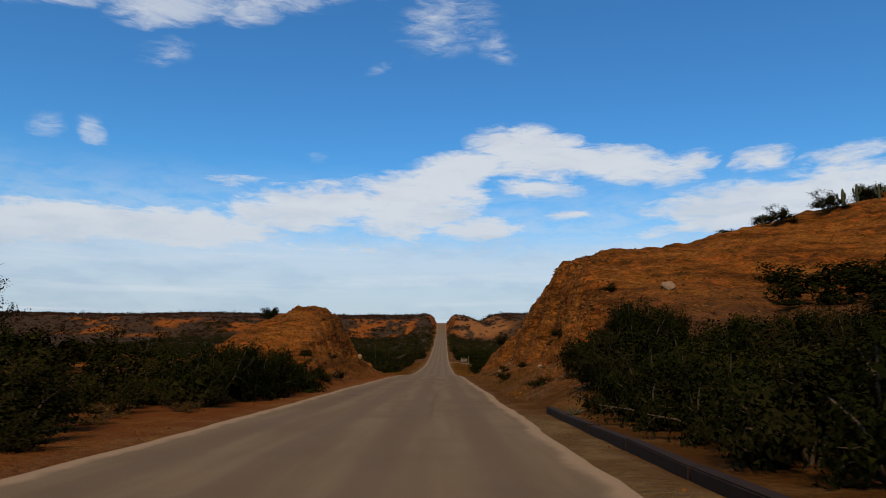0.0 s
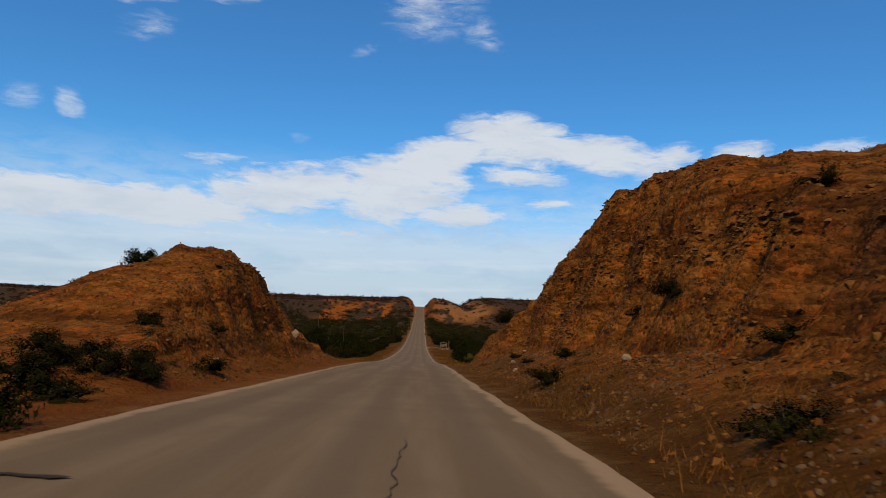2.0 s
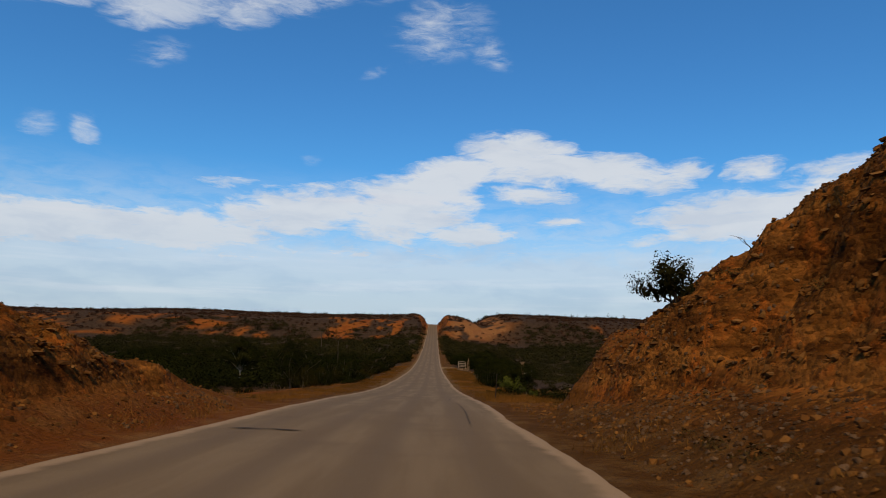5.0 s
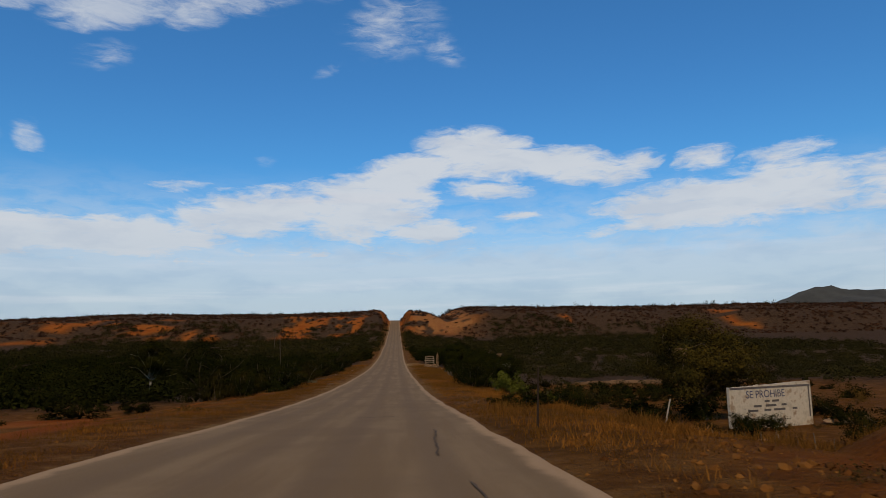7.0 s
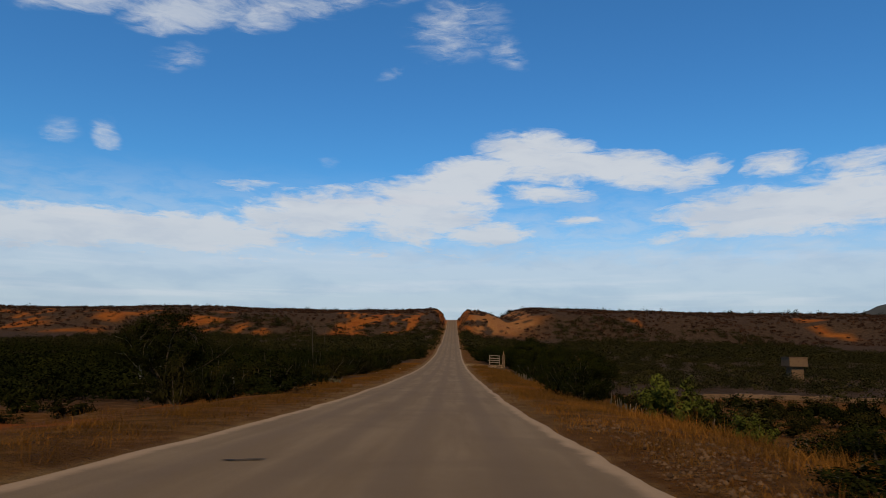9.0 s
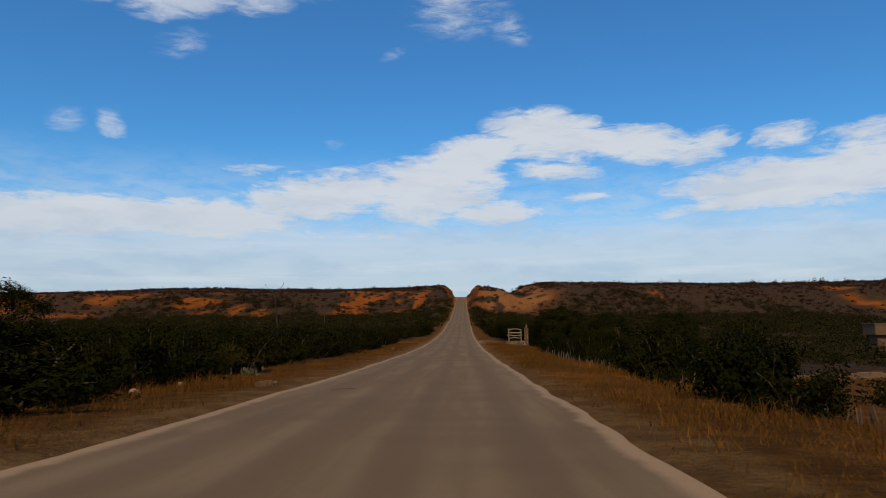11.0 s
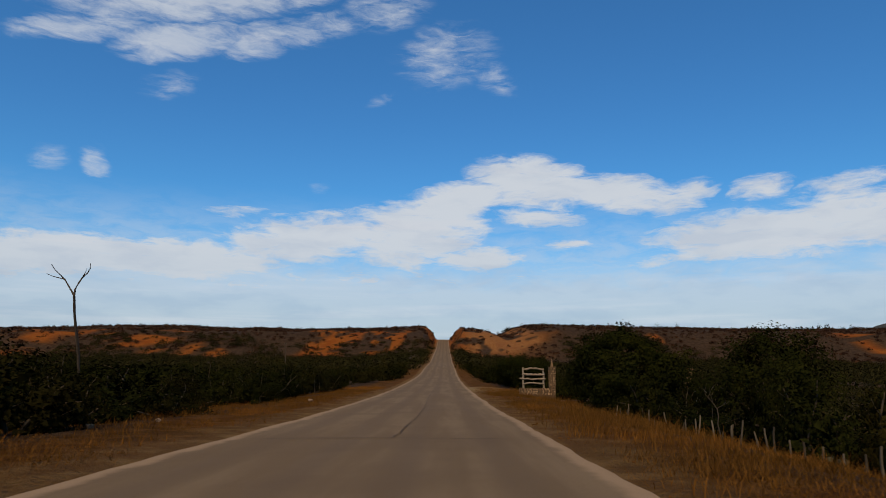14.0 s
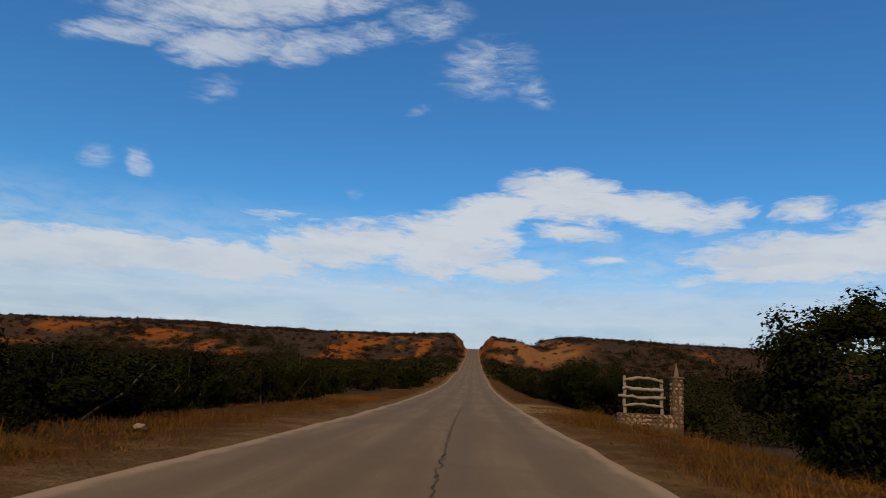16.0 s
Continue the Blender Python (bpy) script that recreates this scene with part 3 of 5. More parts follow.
def build_road():
    ys = axis([(-80, 0, 2), (0, 240, 0.6), (240, 1000, 4)])
    us = np.array([0, 0.02, 0.045, 0.08, 0.13, 0.22, 0.35, 0.5, 0.65, 0.78, 0.87, 0.92, 0.955, 0.98, 1.0])
    U, Y = np.meshgrid(us, ys)
    left, right = left_edge(ys) - 0.05 + edge_shift(ys), right_edge(ys) + 0.05 + edge_shift(ys + 71)
    X = left[:, None] * (1 - U) + right[:, None] * U
    Z = road_surface(X, Y)
    nx, ny = len(us), len(ys)
    co = np.stack([X, Y, Z], -1).reshape(-1, 3)
    low = np.concatenate([np.stack([left - 0.03, ys, road_z(ys) - 0.22], -1), np.stack([right + 0.03, ys, road_z(ys) - 0.22], -1)])
    i = (np.arange(ny - 1)[:, None] * nx + np.arange(nx - 1)[None]).reshape(-1)
    f = [np.stack([i, i + 1, i + nx + 1, i + nx], -1)]
    j = np.arange(ny - 1)
    f.append(np.stack([nx * ny + j, j * nx, (j + 1) * nx, nx * ny + j + 1], -1))
    f.append(np.stack([j * nx + nx - 1, nx * ny + ny + j, nx * ny + ny + j + 1, (j + 1) * nx + nx - 1], -1))
    ob = new("road", quick_mesh("road", np.concatenate([co, low]), np.concatenate(f), M_ROAD, False))
    rim = np.minimum(X - left[:, None], right[:, None] - X).ravel()
    at = ob.data.attributes.new("rim", "FLOAT", "POINT")
    at.data.foreach_set("value", np.concatenate([rim, np.zeros(2 * ny)]).astype(np.float32))
    return tagged(ob, "worn grey-brown asphalt road with ragged pale edges", "road", kind="structure")


road = build_road()

# ---- shapes ----
def tube(points, radii, sides=6):
    """A tapered limb along points: places and quads."""
    pts, rad = np.asarray(points, float), np.asarray(radii, float)
    tan = np.gradient(pts, axis=0)
    tan /= np.linalg.norm(tan, axis=1)[:, None] + 1e-9
    ref = np.where(np.abs(tan[:, 2:3]) > 0.9, [[1.0, 0, 0]], [[0, 0, 1.0]])
    u = np.cross(tan, ref)
    u /= np.linalg.norm(u, axis=1)[:, None] + 1e-9
    v = np.cross(tan, u)
    a = np.arange(sides) * 2 * np.pi / sides
    ring = np.cos(a)[None, :, None] * u[:, None] + np.sin(a)[None, :, None] * v[:, None]
    co = (pts[:, None] + ring * rad[:, None, None]).reshape(-1, 3)
    n = len(pts)
    i, j = np.meshgrid(np.arange(n - 1), np.arange(sides), indexing="ij")
    k = (j + 1) % sides
    f = np.stack([i * sides + j, i * sides + k, (i + 1) * sides + k, (i + 1) * sides + j], -1).reshape(-1, 4)
    return co, f


def join(pieces):
    co, fs, n = [], [], 0
    for c, f in pieces:
        co.append(c)
        fs.append(np.asarray(f) + n)
        n += len(c)
    return np.concatenate(co), np.concatenate(fs)


def limb(rng, start, way, length, r0, r1, bend=0.25, steps=5):
    pts = [np.array(start, float)]
    way = np.array(way, float)
    for _ in range(steps):
        way = way + rng.normal(0, bend, 3)
        way /= np.linalg.norm(way)
        pts.append(pts[-1] + way * length / steps)
    return np.array(pts), np.linspace(r0, r1, steps + 1), way


def leaves(rng, centres, spread, count, size):
    """Leaf sprays: small pointed leaves gathered round centres."""
    c = np.asarray(centres)[rng.integers(0, len(centres), count)]
    q = rng.normal(0, 1, (count, 3))
    q *= (rng.random(count) ** 0.5 / (np.linalg.norm(q, axis=1) + 1e-9))[:, None]
    p = c + q * np.asarray(spread)
    out = c - np.asarray(centres).mean(0) * (1, 1, 0.6)
    out /= np.linalg.norm(out, axis=1)[:, None] + 1e-9
    nrm = q * 0.8 + out * 0.6 + rng.normal(0, 0.38, (count, 3)) + (0, 0, 0.25)
    nrm /= np.linalg.norm(nrm, axis=1)[:, None]
    t = rng.normal(0, 1, (count, 3))
    t -= (t * nrm).sum(1)[:, None] * nrm
    t /= np.linalg.norm(t, axis=1)[:, None] + 1e-9
    b = np.cross(nrm, t)
    s = size * rng.uniform(0.6, 1.4, count)[:, None]
    w = s * rng.uniform(0.4, 0.7, count)[:, None]
    co = np.stack([p - t * s, p + t * s * 0.6 + b * w, p + t * s * 0.6 - b * w], 1).reshape(-1, 3)
    return co, np.arange(count * 3).reshape(-1, 3)


def part(name, bm, mat, parent, label=""):
    """Links a mesh, or a bmesh, as one part under its thing."""
    if isinstance(bm, bmesh.types.BMesh):
        me = bpy.data.meshes.new(name)
        bm.to_mesh(me)
        bm.free()
        me.materials.append(mat)
    else:
        me = bm
    ob = new(name, me)
    ob.parent = parent
    if label:
        tagged(ob, label)
    return ob


def thing(name, at, label, category, group="", turn=0.0):
    ob = new(name)
    ob.empty_display_size = 0.2
    ob.matrix_basis = pose(*at, 0, 0, turn)
    return tagged(ob, label, category, group)


def ground_at(x, y):
    return float(land(np.array([x]), np.array([y]))[0])


# ---- shrubs and trees ----
def shrub_proto(seed, kind):
    """A multi-stemmed thorn shrub about 3 m wide and 2.4 m tall, at the origin."""
    rng = np.random.default_rng(seed)
    stems, centres = [], []
    for k in range(7):
        a = k * 0.9 + rng.uniform(-0.3, 0.3)
        tilt = rng.uniform(0.25, 0.95)
        way = (math.cos(a) * tilt, math.sin(a) * tilt, 1.0)
        pts, rad, last = limb(rng, (0.12 * math.cos(a), 0.12 * math.sin(a), -0.25), way, rng.uniform(1.5, 2.3), 0.05, 0.02)
        stems.append(tube(pts, rad, 4))
        centres += [pts[3], pts[4], pts[5]]
        for _ in range(2):
            start = pts[rng.integers(2, 5)]
            side = last + rng.normal(0, 0.7, 3)
            p2, r2, _w = limb(rng, start, side / np.linalg.norm(side), rng.uniform(0.5, 1.0), 0.02, 0.006, 0.3, 4)
            stems.append(tube(p2, r2, 3))
            centres += [p2[2], p2[4]]
    for k in range(9):
        a = rng.uniform(0, 6.28)
        centres.append(np.array([math.cos(a) * rng.uniform(0.5, 1.35), math.sin(a) * rng.uniform(0.5, 1.35), rng.uniform(0.3, 0.9)]))
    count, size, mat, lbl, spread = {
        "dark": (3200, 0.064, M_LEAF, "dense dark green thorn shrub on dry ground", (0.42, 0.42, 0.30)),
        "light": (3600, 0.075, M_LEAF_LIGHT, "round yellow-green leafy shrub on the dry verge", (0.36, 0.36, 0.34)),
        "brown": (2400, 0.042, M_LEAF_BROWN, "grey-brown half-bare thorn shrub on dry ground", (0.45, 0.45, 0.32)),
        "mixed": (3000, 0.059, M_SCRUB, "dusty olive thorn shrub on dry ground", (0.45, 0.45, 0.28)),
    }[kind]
    ob = thing("shrub", (0, 0, 0), lbl, "shrub", "roadside shrubs")
    co, f = join(stems)
    part("trunk", quick_mesh("trunk", co, f, M_BARK, True), M_BARK, ob, "grey-brown branching stems")
    outer = leaves(rng, centres, spread, count, size)
    inner = leaves(rng, [np.array(c) * (0.72, 0.72, 0.8) for c in centres], (0.3, 0.3, 0.25), 40 if kind == "brown" else 260, 0.17)
    co, f = join([outer, inner])
    co[:, 2] = np.maximum(co[:, 2], 0.02)
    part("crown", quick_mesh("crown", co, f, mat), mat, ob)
    return ob


PROTOS = {k: [shrub_proto(100 + 10 * i + n, k) for n in range(3)] for i, k in enumerate(("dark", "light", "brown", "mixed"))}
USED = set()
SCALE_KEY = np.random.default_rng(5)


def plant(kind, x, y, wide, tall, variant=None, lean=0.0):
    """One shrub: wide and tall in metres."""
    rng = SCALE_KEY
    v = int(rng.integers(0, 3)) if variant is None else variant
    proto = PROTOS[kind][v]
    m = pose(x, y, ground_at(x, y) - 0.05, lean, 0, float(rng.uniform(0, 360))) @ Matrix.Diagonal((wide / 3.2, wide / 3.2, tall / 2.4, 1))
    if proto.name in USED:
        copy_thing(proto, m)
    else:
        USED.add(proto.name)
        proto.matrix_basis = m


FAR_SHRUBS = []


def thicket(seed, x0, x1, y0, y1, count, wide, tall, kinds, gap=1.4, far=False):
    """Shrubs at random in a stretch, kept apart; far ones are joined later."""
    rng = np.random.default_rng(seed)
    done = []
    for _ in range(count * 12):
        if len(done) >= count:
            break
        x, y = rng.uniform(x0, x1), rng.uniform(y0, y1)
        if any((x - a) ** 2 + (y - b) ** 2 < gap * gap for a, b in done):
            continue
        done.append((x, y))
        kind, w, h = kinds[int(rng.integers(0, len(kinds)))], rng.uniform(*wide), rng.uniform(*tall)
        if far:
            FAR_SHRUBS.append((kind, int(rng.integers(0, 3)), x, y, w, h, rng.uniform(0, 6.28)))
        else:
            plant(kind, x, y, w, h)


# right bank before the cut
thicket(1, 5.2, 7.4, 7, 25, 19, (2.4, 3.2), (1.9, 2.7), ("dark", "dark", "mixed"))
thicket(2, 7.6, 18, 10, 28, 28, (3.2, 4.6), (2.0, 2.8), ("dark", "dark", "mixed"), 2.0)
thicket(3, 5.7, 10, 23, 31.5, 15, (2.4, 3.3), (1.9, 2.8), ("mixed", "dark", "dark"), 1.4)
thicket(6, 5.2, 10, 31, 36, 6, (1.3, 2.0), (0.6, 1.2), ("mixed", "brown"))
thicket(7, 12.5, 22, 23, 31, 26, (3.2, 4.6), (2.0, 3.0), ("dark", "dark", "mixed"), 1.7)
thicket(4, 18, 36, 27, 39, 30, (3.2, 4.6), (1.6, 2.4), ("dark", "mixed"), 2.2, True)
thicket(5, 5.0, 8.0, 36, 50, 5, (1.0, 1.7), (0.5, 0.8), ("mixed", "brown"), 2.0)
for _x, _y, _w, _t in ((9.6, 40, 1.3, 0.7), (4.5, 32, 1.5, 0.9), (7.4, 44, 1.5, 0.8), (6.1, 52.5, 1.4, 0.6), (5.3, 57, 1.3, 0.5), (5.6, 64, 1.2, 0.5)):
    plant("mixed", _x, _y, _w, _t)
plant("mixed", 4.3, 46.0, 2.0, 0.75)
plant("brown", 3.9, 45.0, 1.6, 0.6)
plant("brown", 4.5, 42.0, 1.8, 0.6)
plant("brown", 4.4, 53.0, 1.5, 0.5)
plant("brown", 4.2, 60.0, 1.4, 0.5)
thicket(16, -7.7, -6.5, 46, 68, 12, (0.9, 1.6), (0.3, 0.6), ("brown",), 1.2)
# on the hill top
for _x, _y, _w, _t in ((22, 60, 2.2, 0.8), (25, 60, 2.4, 1.0), (27, 58, 3.0, 1.4), (27, 55, 3.2, 1.9), (31, 55, 3.6, 2.2), (35, 56, 4.0, 2.4), (40, 58, 4.0, 2.4)):
    plant("brown" if _x < 23 else "dark", _x, _y, _w, _t)
for _x, _y, _w, _t in ((7.2, 86.0, 1.6, 0.7), (8.6, 87.2, 1.8, 0.8), (10.2, 85.6, 1.8, 0.9), (6.6, 89.0, 1.4, 0.6), (9.4, 90.0, 1.6, 0.7), (11.6, 87.4, 1.8, 0.8)):
    plant("brown", _x, _y, _w, _t)
plant("mixed", 7.0, 79.0, 2.6, 1.8, 1)
plant("brown", 8.9, 74.0, 1.2, 1.3)
# left bank before the mound
thicket(11, -9.6, -6.9, 8, 33, 26, (2.0, 3.2), (1.3, 2.2), ("brown", "brown", "dark", "mixed"), 1.4)
thicket(15, -9.2, -6.8, 37, 47, 18, (1.5, 2.4), (0.6, 1.1), ("brown", "mixed"), 1.0)
thicket(14, -10.4, -6.5, 22, 34, 16, (2.6, 3.6), (2.3, 3.1), ("dark", "mixed", "dark"), 1.4)
thicket(12, -20, -10, 14, 38, 24, (2.4, 4.2), (1.2, 2.4), ("dark", "brown", "mixed", "brown"), 2.2)
thicket(13, -40, -20, 24, 52, 22, (3.4, 4.8), (2.4, 3.6), ("dark", "mixed"), 2.6, True)
for _x, _y, _w, _t in ((-14.8, 61.0, 2.8, 1.7), (-24, 64, 2.4, 1.6), (-31, 70, 2.6, 1.7), (-9.3, 47.5, 1.5, 0.8), (-8.2, 52, 1.2, 0.6), (-10.5, 44, 1.8, 1.0), (-12, 41.5, 2.2, 1.2), (-7.6, 41, 1.6, 0.9)):
    plant("dark" if _x < -13 else "mixed", _x, _y, _w, _t)
# right side of the valley
plant("light", 8.6, 135, 2.8, 2.6, 0)
plant("light", 10.6, 133, 2.0, 1.4, 1)
plant("dark", 6.0, 113.5, 2.8, 1.3, 2)
plant("dark", 5.2, 115.8, 2.2, 0.8, 0)
plant("dark", 14.2, 122, 3.6, 2.3)
plant("dark", 16.2, 125, 3.6, 2.2)
thicket(22, 10.2, 16, 178, 207, 18, (2.4, 4.8), (1.6, 4.4), ("dark", "mixed", "dark"), 2.5)
for _x, _y, _w, _t in ((7.6, 150.8, 3.4, 3.0), (7.2, 147.0, 3.0, 2.4), (6.9, 149.2, 3.2, 2.6), (8.6, 152.0, 3.2, 3.3), (7.6, 159.5, 3.6, 3.0), (7.9, 162.5, 3.8, 3.2), (9.3, 164.0, 4.0, 3.2)):
    plant("dark", _x, _y, _w, _t)
plant("dark", 15.2, 170.5, 2.2, 1.7)
plant("mixed", 18.5, 176, 1.8, 1.1)
plant("dark", 19.2, 121.2, 2.4, 1.5)
plant("mixed", 17.7, 122.2, 2.2, 1.3)
plant("dark", 20.8, 121.6, 2.4, 1.5)
plant("brown", 22.4, 122.2, 2.4, 1.4)
plant("brown", 24.6, 122.9, 2.2, 1.2)
plant("dark", 17.6, 117.5, 2.6, 1.9)
plant("mixed", 21.5, 114.0, 3.0, 2.0)
plant("dark", 24.5, 116.0, 3.2, 2.2)
plant("dark", 27.5, 124.5, 3.0, 2.2)
plant("dark", 10.4, 125.5, 3.0, 1.9)
plant("dark", 11.6, 128.0, 3.4, 2.2)
plant("mixed", 11.2, 126.5, 2.4, 1.5)
plant("dark", 12.6, 130.0, 2.8, 1.8)
thicket(23, 20, 60, 128, 184, 34, (1.6, 3.4), (1.0, 2.4), ("mixed", "brown", "dark"), 4.5, True)
thicket(27, 13.5, 34, 134, 172, 30, (2.2, 3.6), (1.3, 2.4), ("dark", "mixed"), 3.0, True)
thicket(24, 6.5, 18, 249, 272, 12, (4.0, 5.5), (3.2, 4.2), ("dark",), 2.4, True)
thicket(25, 4.6, 12, 262, 330, 18, (3.0, 4.2), (2.0, 3.0), ("dark", "mixed"), 2.4, True)
for _x, _y, _w, _t in ((9.6, 174.5, 2.0, 1.0), (9.8, 180.0, 3.4, 2.4), (10.0, 187.0, 3.6, 3.2), (9.6, 194.0, 3.0, 2.2), (9.8, 201.0, 3.8, 3.4), (13.5, 166.0, 1.6, 0.9), (10.8, 160.0, 1.4, 0.7)):
    plant("dark" if _t > 1.5 else "mixed", _x, _y, _w, _t)
# left side of the valley
for _x, _y, _w, _t in ((-15.5, 166, 5.4, 4.2), (-17, 178, 5.0, 4.6), (-14.6, 191, 4.8, 4.0), (-18, 199, 5.6, 4.8), (-15.5, 212, 5.0, 4.3), (-16.5, 226, 5.4, 4.6), (-21, 171, 5.6, 4.6)):
    plant("dark", _x, _y, _w, _t)
thicket(31, -12.8, -9.6, 158, 236, 30, (2.4, 4.8), (1.7, 3.4), ("dark", "mixed", "dark"), 2.0)
thicket(32, -22, -13.5, 160, 240, 44, (3.0, 5.4), (2.2, 3.9), ("dark", "mixed"), 2.4, True)
thicket(33, -14, -7.4, 238, 330, 28, (3.0, 4.2), (2.2, 3.0), ("dark", "mixed"), 2.4, True)
thicket(34, -18, -9.6, 146, 157, 12, (2.6, 4.8), (1.8, 3.9), ("dark", "mixed"), 2.2)
thicket(35, -60, -24, 140, 175, 20, (3.4, 4.8), (2.2, 3.2), ("dark", "mixed"), 3.0, True)


def join_far_shrubs():
    """The shrubs behind the front rows, as one cover for each kind."""
    for kind in PROTOS:
        rows = [r for r in FAR_SHRUBS if r[0] == kind]
        if not rows:
            continue
        pieces = []
        for _, v, x, y, w, h, a in rows:
            src = [c for c in PROTOS[kind][v].children if c.name.startswith("crown")][0].data
            co = np.empty(len(src.vertices) * 3, np.float32)
            src.vertices.foreach_get("co", co)
            co = co.reshape(-1, 3, 3)[::3]
            mid = co.mean(1, keepdims=True)
            co = (mid + (co - mid) * 1.6).reshape(-1, 3) * (w / 3.2, w / 3.2, h / 2.4)
            ca, sa = math.cos(a), math.sin(a)
            co = np.stack([co[:, 0] * ca - co[:, 1] * sa + x, co[:, 0] * sa + co[:, 1] * ca + y, co[:, 2] + ground_at(x, y) - 0.05], -1)
            pieces.append((co, np.arange(len(co)).reshape(-1, 3)))
        mat = [c for c in PROTOS[kind][0].children if c.name.startswith("crown")][0].data.materials[0]
        ob = new("thicket", quick_mesh("thicket", *join(pieces), mat))
        tagged(ob, "tangled " + {"dark": "dark green", "light": "yellow-green", "brown": "grey-brown", "mixed": "dusty olive"}[kind] + " thorn thicket behind the roadside shrubs", "thicket", kind="stuff")


join_far_shrubs()
for _row in PROTOS.values():
    for _ob in _row:
        if _ob.name not in USED:
            for _c in list(_ob.children):
                bpy.data.objects.remove(_c)
            bpy.data.objects.remove(_ob)


def tree(at, height, crown_wide, seed, label, mat, count, size, bark, trunk_share=0.4, layers=False, bare=0):
    """A tree with a forking trunk and an uneven crown."""
    rng = np.random.default_rng(seed)
    ob = thing("tree", (at[0], at[1], ground_at(*at) - 0.1), label, "tree")
    pts, rad, way = limb(rng, (0, 0, 0), (0.06, 0.02, 1), height * trunk_share, 0.028 * height, 0.02 * height, 0.07)
    trunk = [tube(pts, rad, 8)]
    top, centres, branches, twigs = pts[-1], [], [], []
    for k in range(9):
        a = k * 0.75 + rng.uniform(-0.3, 0.3)
        out = crown_wide / 2 * rng.uniform(0.5, 0.95)
        up = height * (1 - trunk_share) * (rng.uniform(0.3, 0.72) if not layers else (0.35 + 0.07 * k))
        w = np.array([math.cos(a) * out, math.sin(a) * out, up])
        n = np.linalg.norm(w)
        p2, r2, w2 = limb(rng, top - (0, 0, rng.uniform(0, 0.3)), w / n, n, 0.013 * height, 0.004 * height, 0.14, 6)
        branch = [tube(p2, r2, 6)]
        centres += [p2[3], p2[4], p2[5], p2[6], p2[6]]
        for _ in range(4):
            s = p2[rng.integers(2, 6)]
            w3 = w2 + rng.normal(0, 0.6, 3) * (1, 1, 0.3 if layers else 0.8)
            p3, r3, _w = limb(rng, s, w3 / np.linalg.norm(w3), crown_wide * rng.uniform(0.1, 0.22), 0.004 * height, 0.0015 * height, 0.25, 4)
            branch.append(tube(p3, r3, 4))
            centres += [p3[2], p3[4]]
        branches.append(join(branch))
    for _ in range(0 if layers else 84):
        v = rng.normal(0, 1, 3) * (1, 1, 1.5)
        v /= np.linalg.norm(v)
        v[2] = abs(v[2]) * 1.1 - 0.2
        k = rng.uniform(0.72, 0.88) * (1 + 0.12 * math.sin(3 * math.atan2(v[1], v[0]) + seed))
        mid_z = height * (trunk_share + (1 - trunk_share) * 0.42)
        centres.append(np.array([v[0] * crown_wide / 2 * k, v[1] * crown_wide / 2 * k, mid_z + v[2] * height * 0.52 * k]))
    for _ in range(bare):
        s = centres[rng.integers(0, len(centres))]
        p3, r3, _w = limb(rng, s, (rng.normal(0, 0.5), rng.normal(0, 0.5), 1.0), height * rng.uniform(0.12, 0.22), 0.005 * height, 0.001 * height, 0.3, 5)
        twigs.append(tube(p3, r3, 4))
    co, f = join(trunk)
    part("trunk", quick_mesh("trunk", co, f, bark, True), bark, ob)
    for co, f in branches:
        part("branch", quick_mesh("branch", co, f, bark, True), bark, ob)
    for co, f in twigs:
        part("twig", quick_mesh("twig", co, f, bark, True), bark, ob)
    sp = crown_wide * (0.10 if not layers else 0.13)
    co, f = leaves(rng, centres, (sp, sp, sp * (0.75 if not layers else 0.16)), count, size)
    part("crown", quick_mesh("crown", co, f, mat), mat, ob)
    return ob


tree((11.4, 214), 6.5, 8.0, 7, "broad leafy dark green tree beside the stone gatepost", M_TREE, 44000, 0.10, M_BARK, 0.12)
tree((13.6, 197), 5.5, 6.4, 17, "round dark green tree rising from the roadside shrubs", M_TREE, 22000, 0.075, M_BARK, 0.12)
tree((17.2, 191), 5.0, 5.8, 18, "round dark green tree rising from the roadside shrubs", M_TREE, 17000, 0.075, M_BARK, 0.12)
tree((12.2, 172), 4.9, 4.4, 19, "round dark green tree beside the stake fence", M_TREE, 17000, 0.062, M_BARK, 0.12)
for _x, _y, _w, _t in ((10.4, 207.5, 3.2, 2.2), (14.5, 208.5, 4.0, 2.8), (11.0, 211.0, 3.4, 2.4), (16.5, 211, 4.4, 3.0), (13.0, 212.5, 5.4, 4.0), (10.8, 214.0, 3.6, 3.2)):
    plant("dark", _x, _y, _w, _t)
tree((16.0, 217.0), 4.8, 6.4, 8, "dark green tree beside the broad leafy tree", M_LEAF, 14000, 0.085, M_BARK, 0.2)
tree((9.0, 251.5), 4.4, 8.4, 9, "dark spreading tree beyond the dirt track", M_TREE, 18000, 0.095, M_BARK, 0.2)
tree((21.6, 132), 7.4, 9.0, 10, "thorn tree with yellowish leaves beside the painted wall", M_LEAF_OLIVE, 34000, 0.085, M_BARK, 0.24, bare=18)
tree((-33, 181), 7.4, 7.2, 11, "dark tree with a pale bare trunk in the scrub", M_LEAF, 15000, 0.095, M_PALE_BARK, 0.36)
tree((16.4, 96.2), 7.8, 5.4, 12, "flat-layered thorn tree on the red bank", M_LEAF, 12000, 0.045, M_BARK, 0.5, layers=True)
tree((-29, 43), 5.6, 5.0, 13, "ragged dark tree standing above the thorn scrub", M_LEAF, 4800, 0.08, M_BARK, 0.4, bare=6)
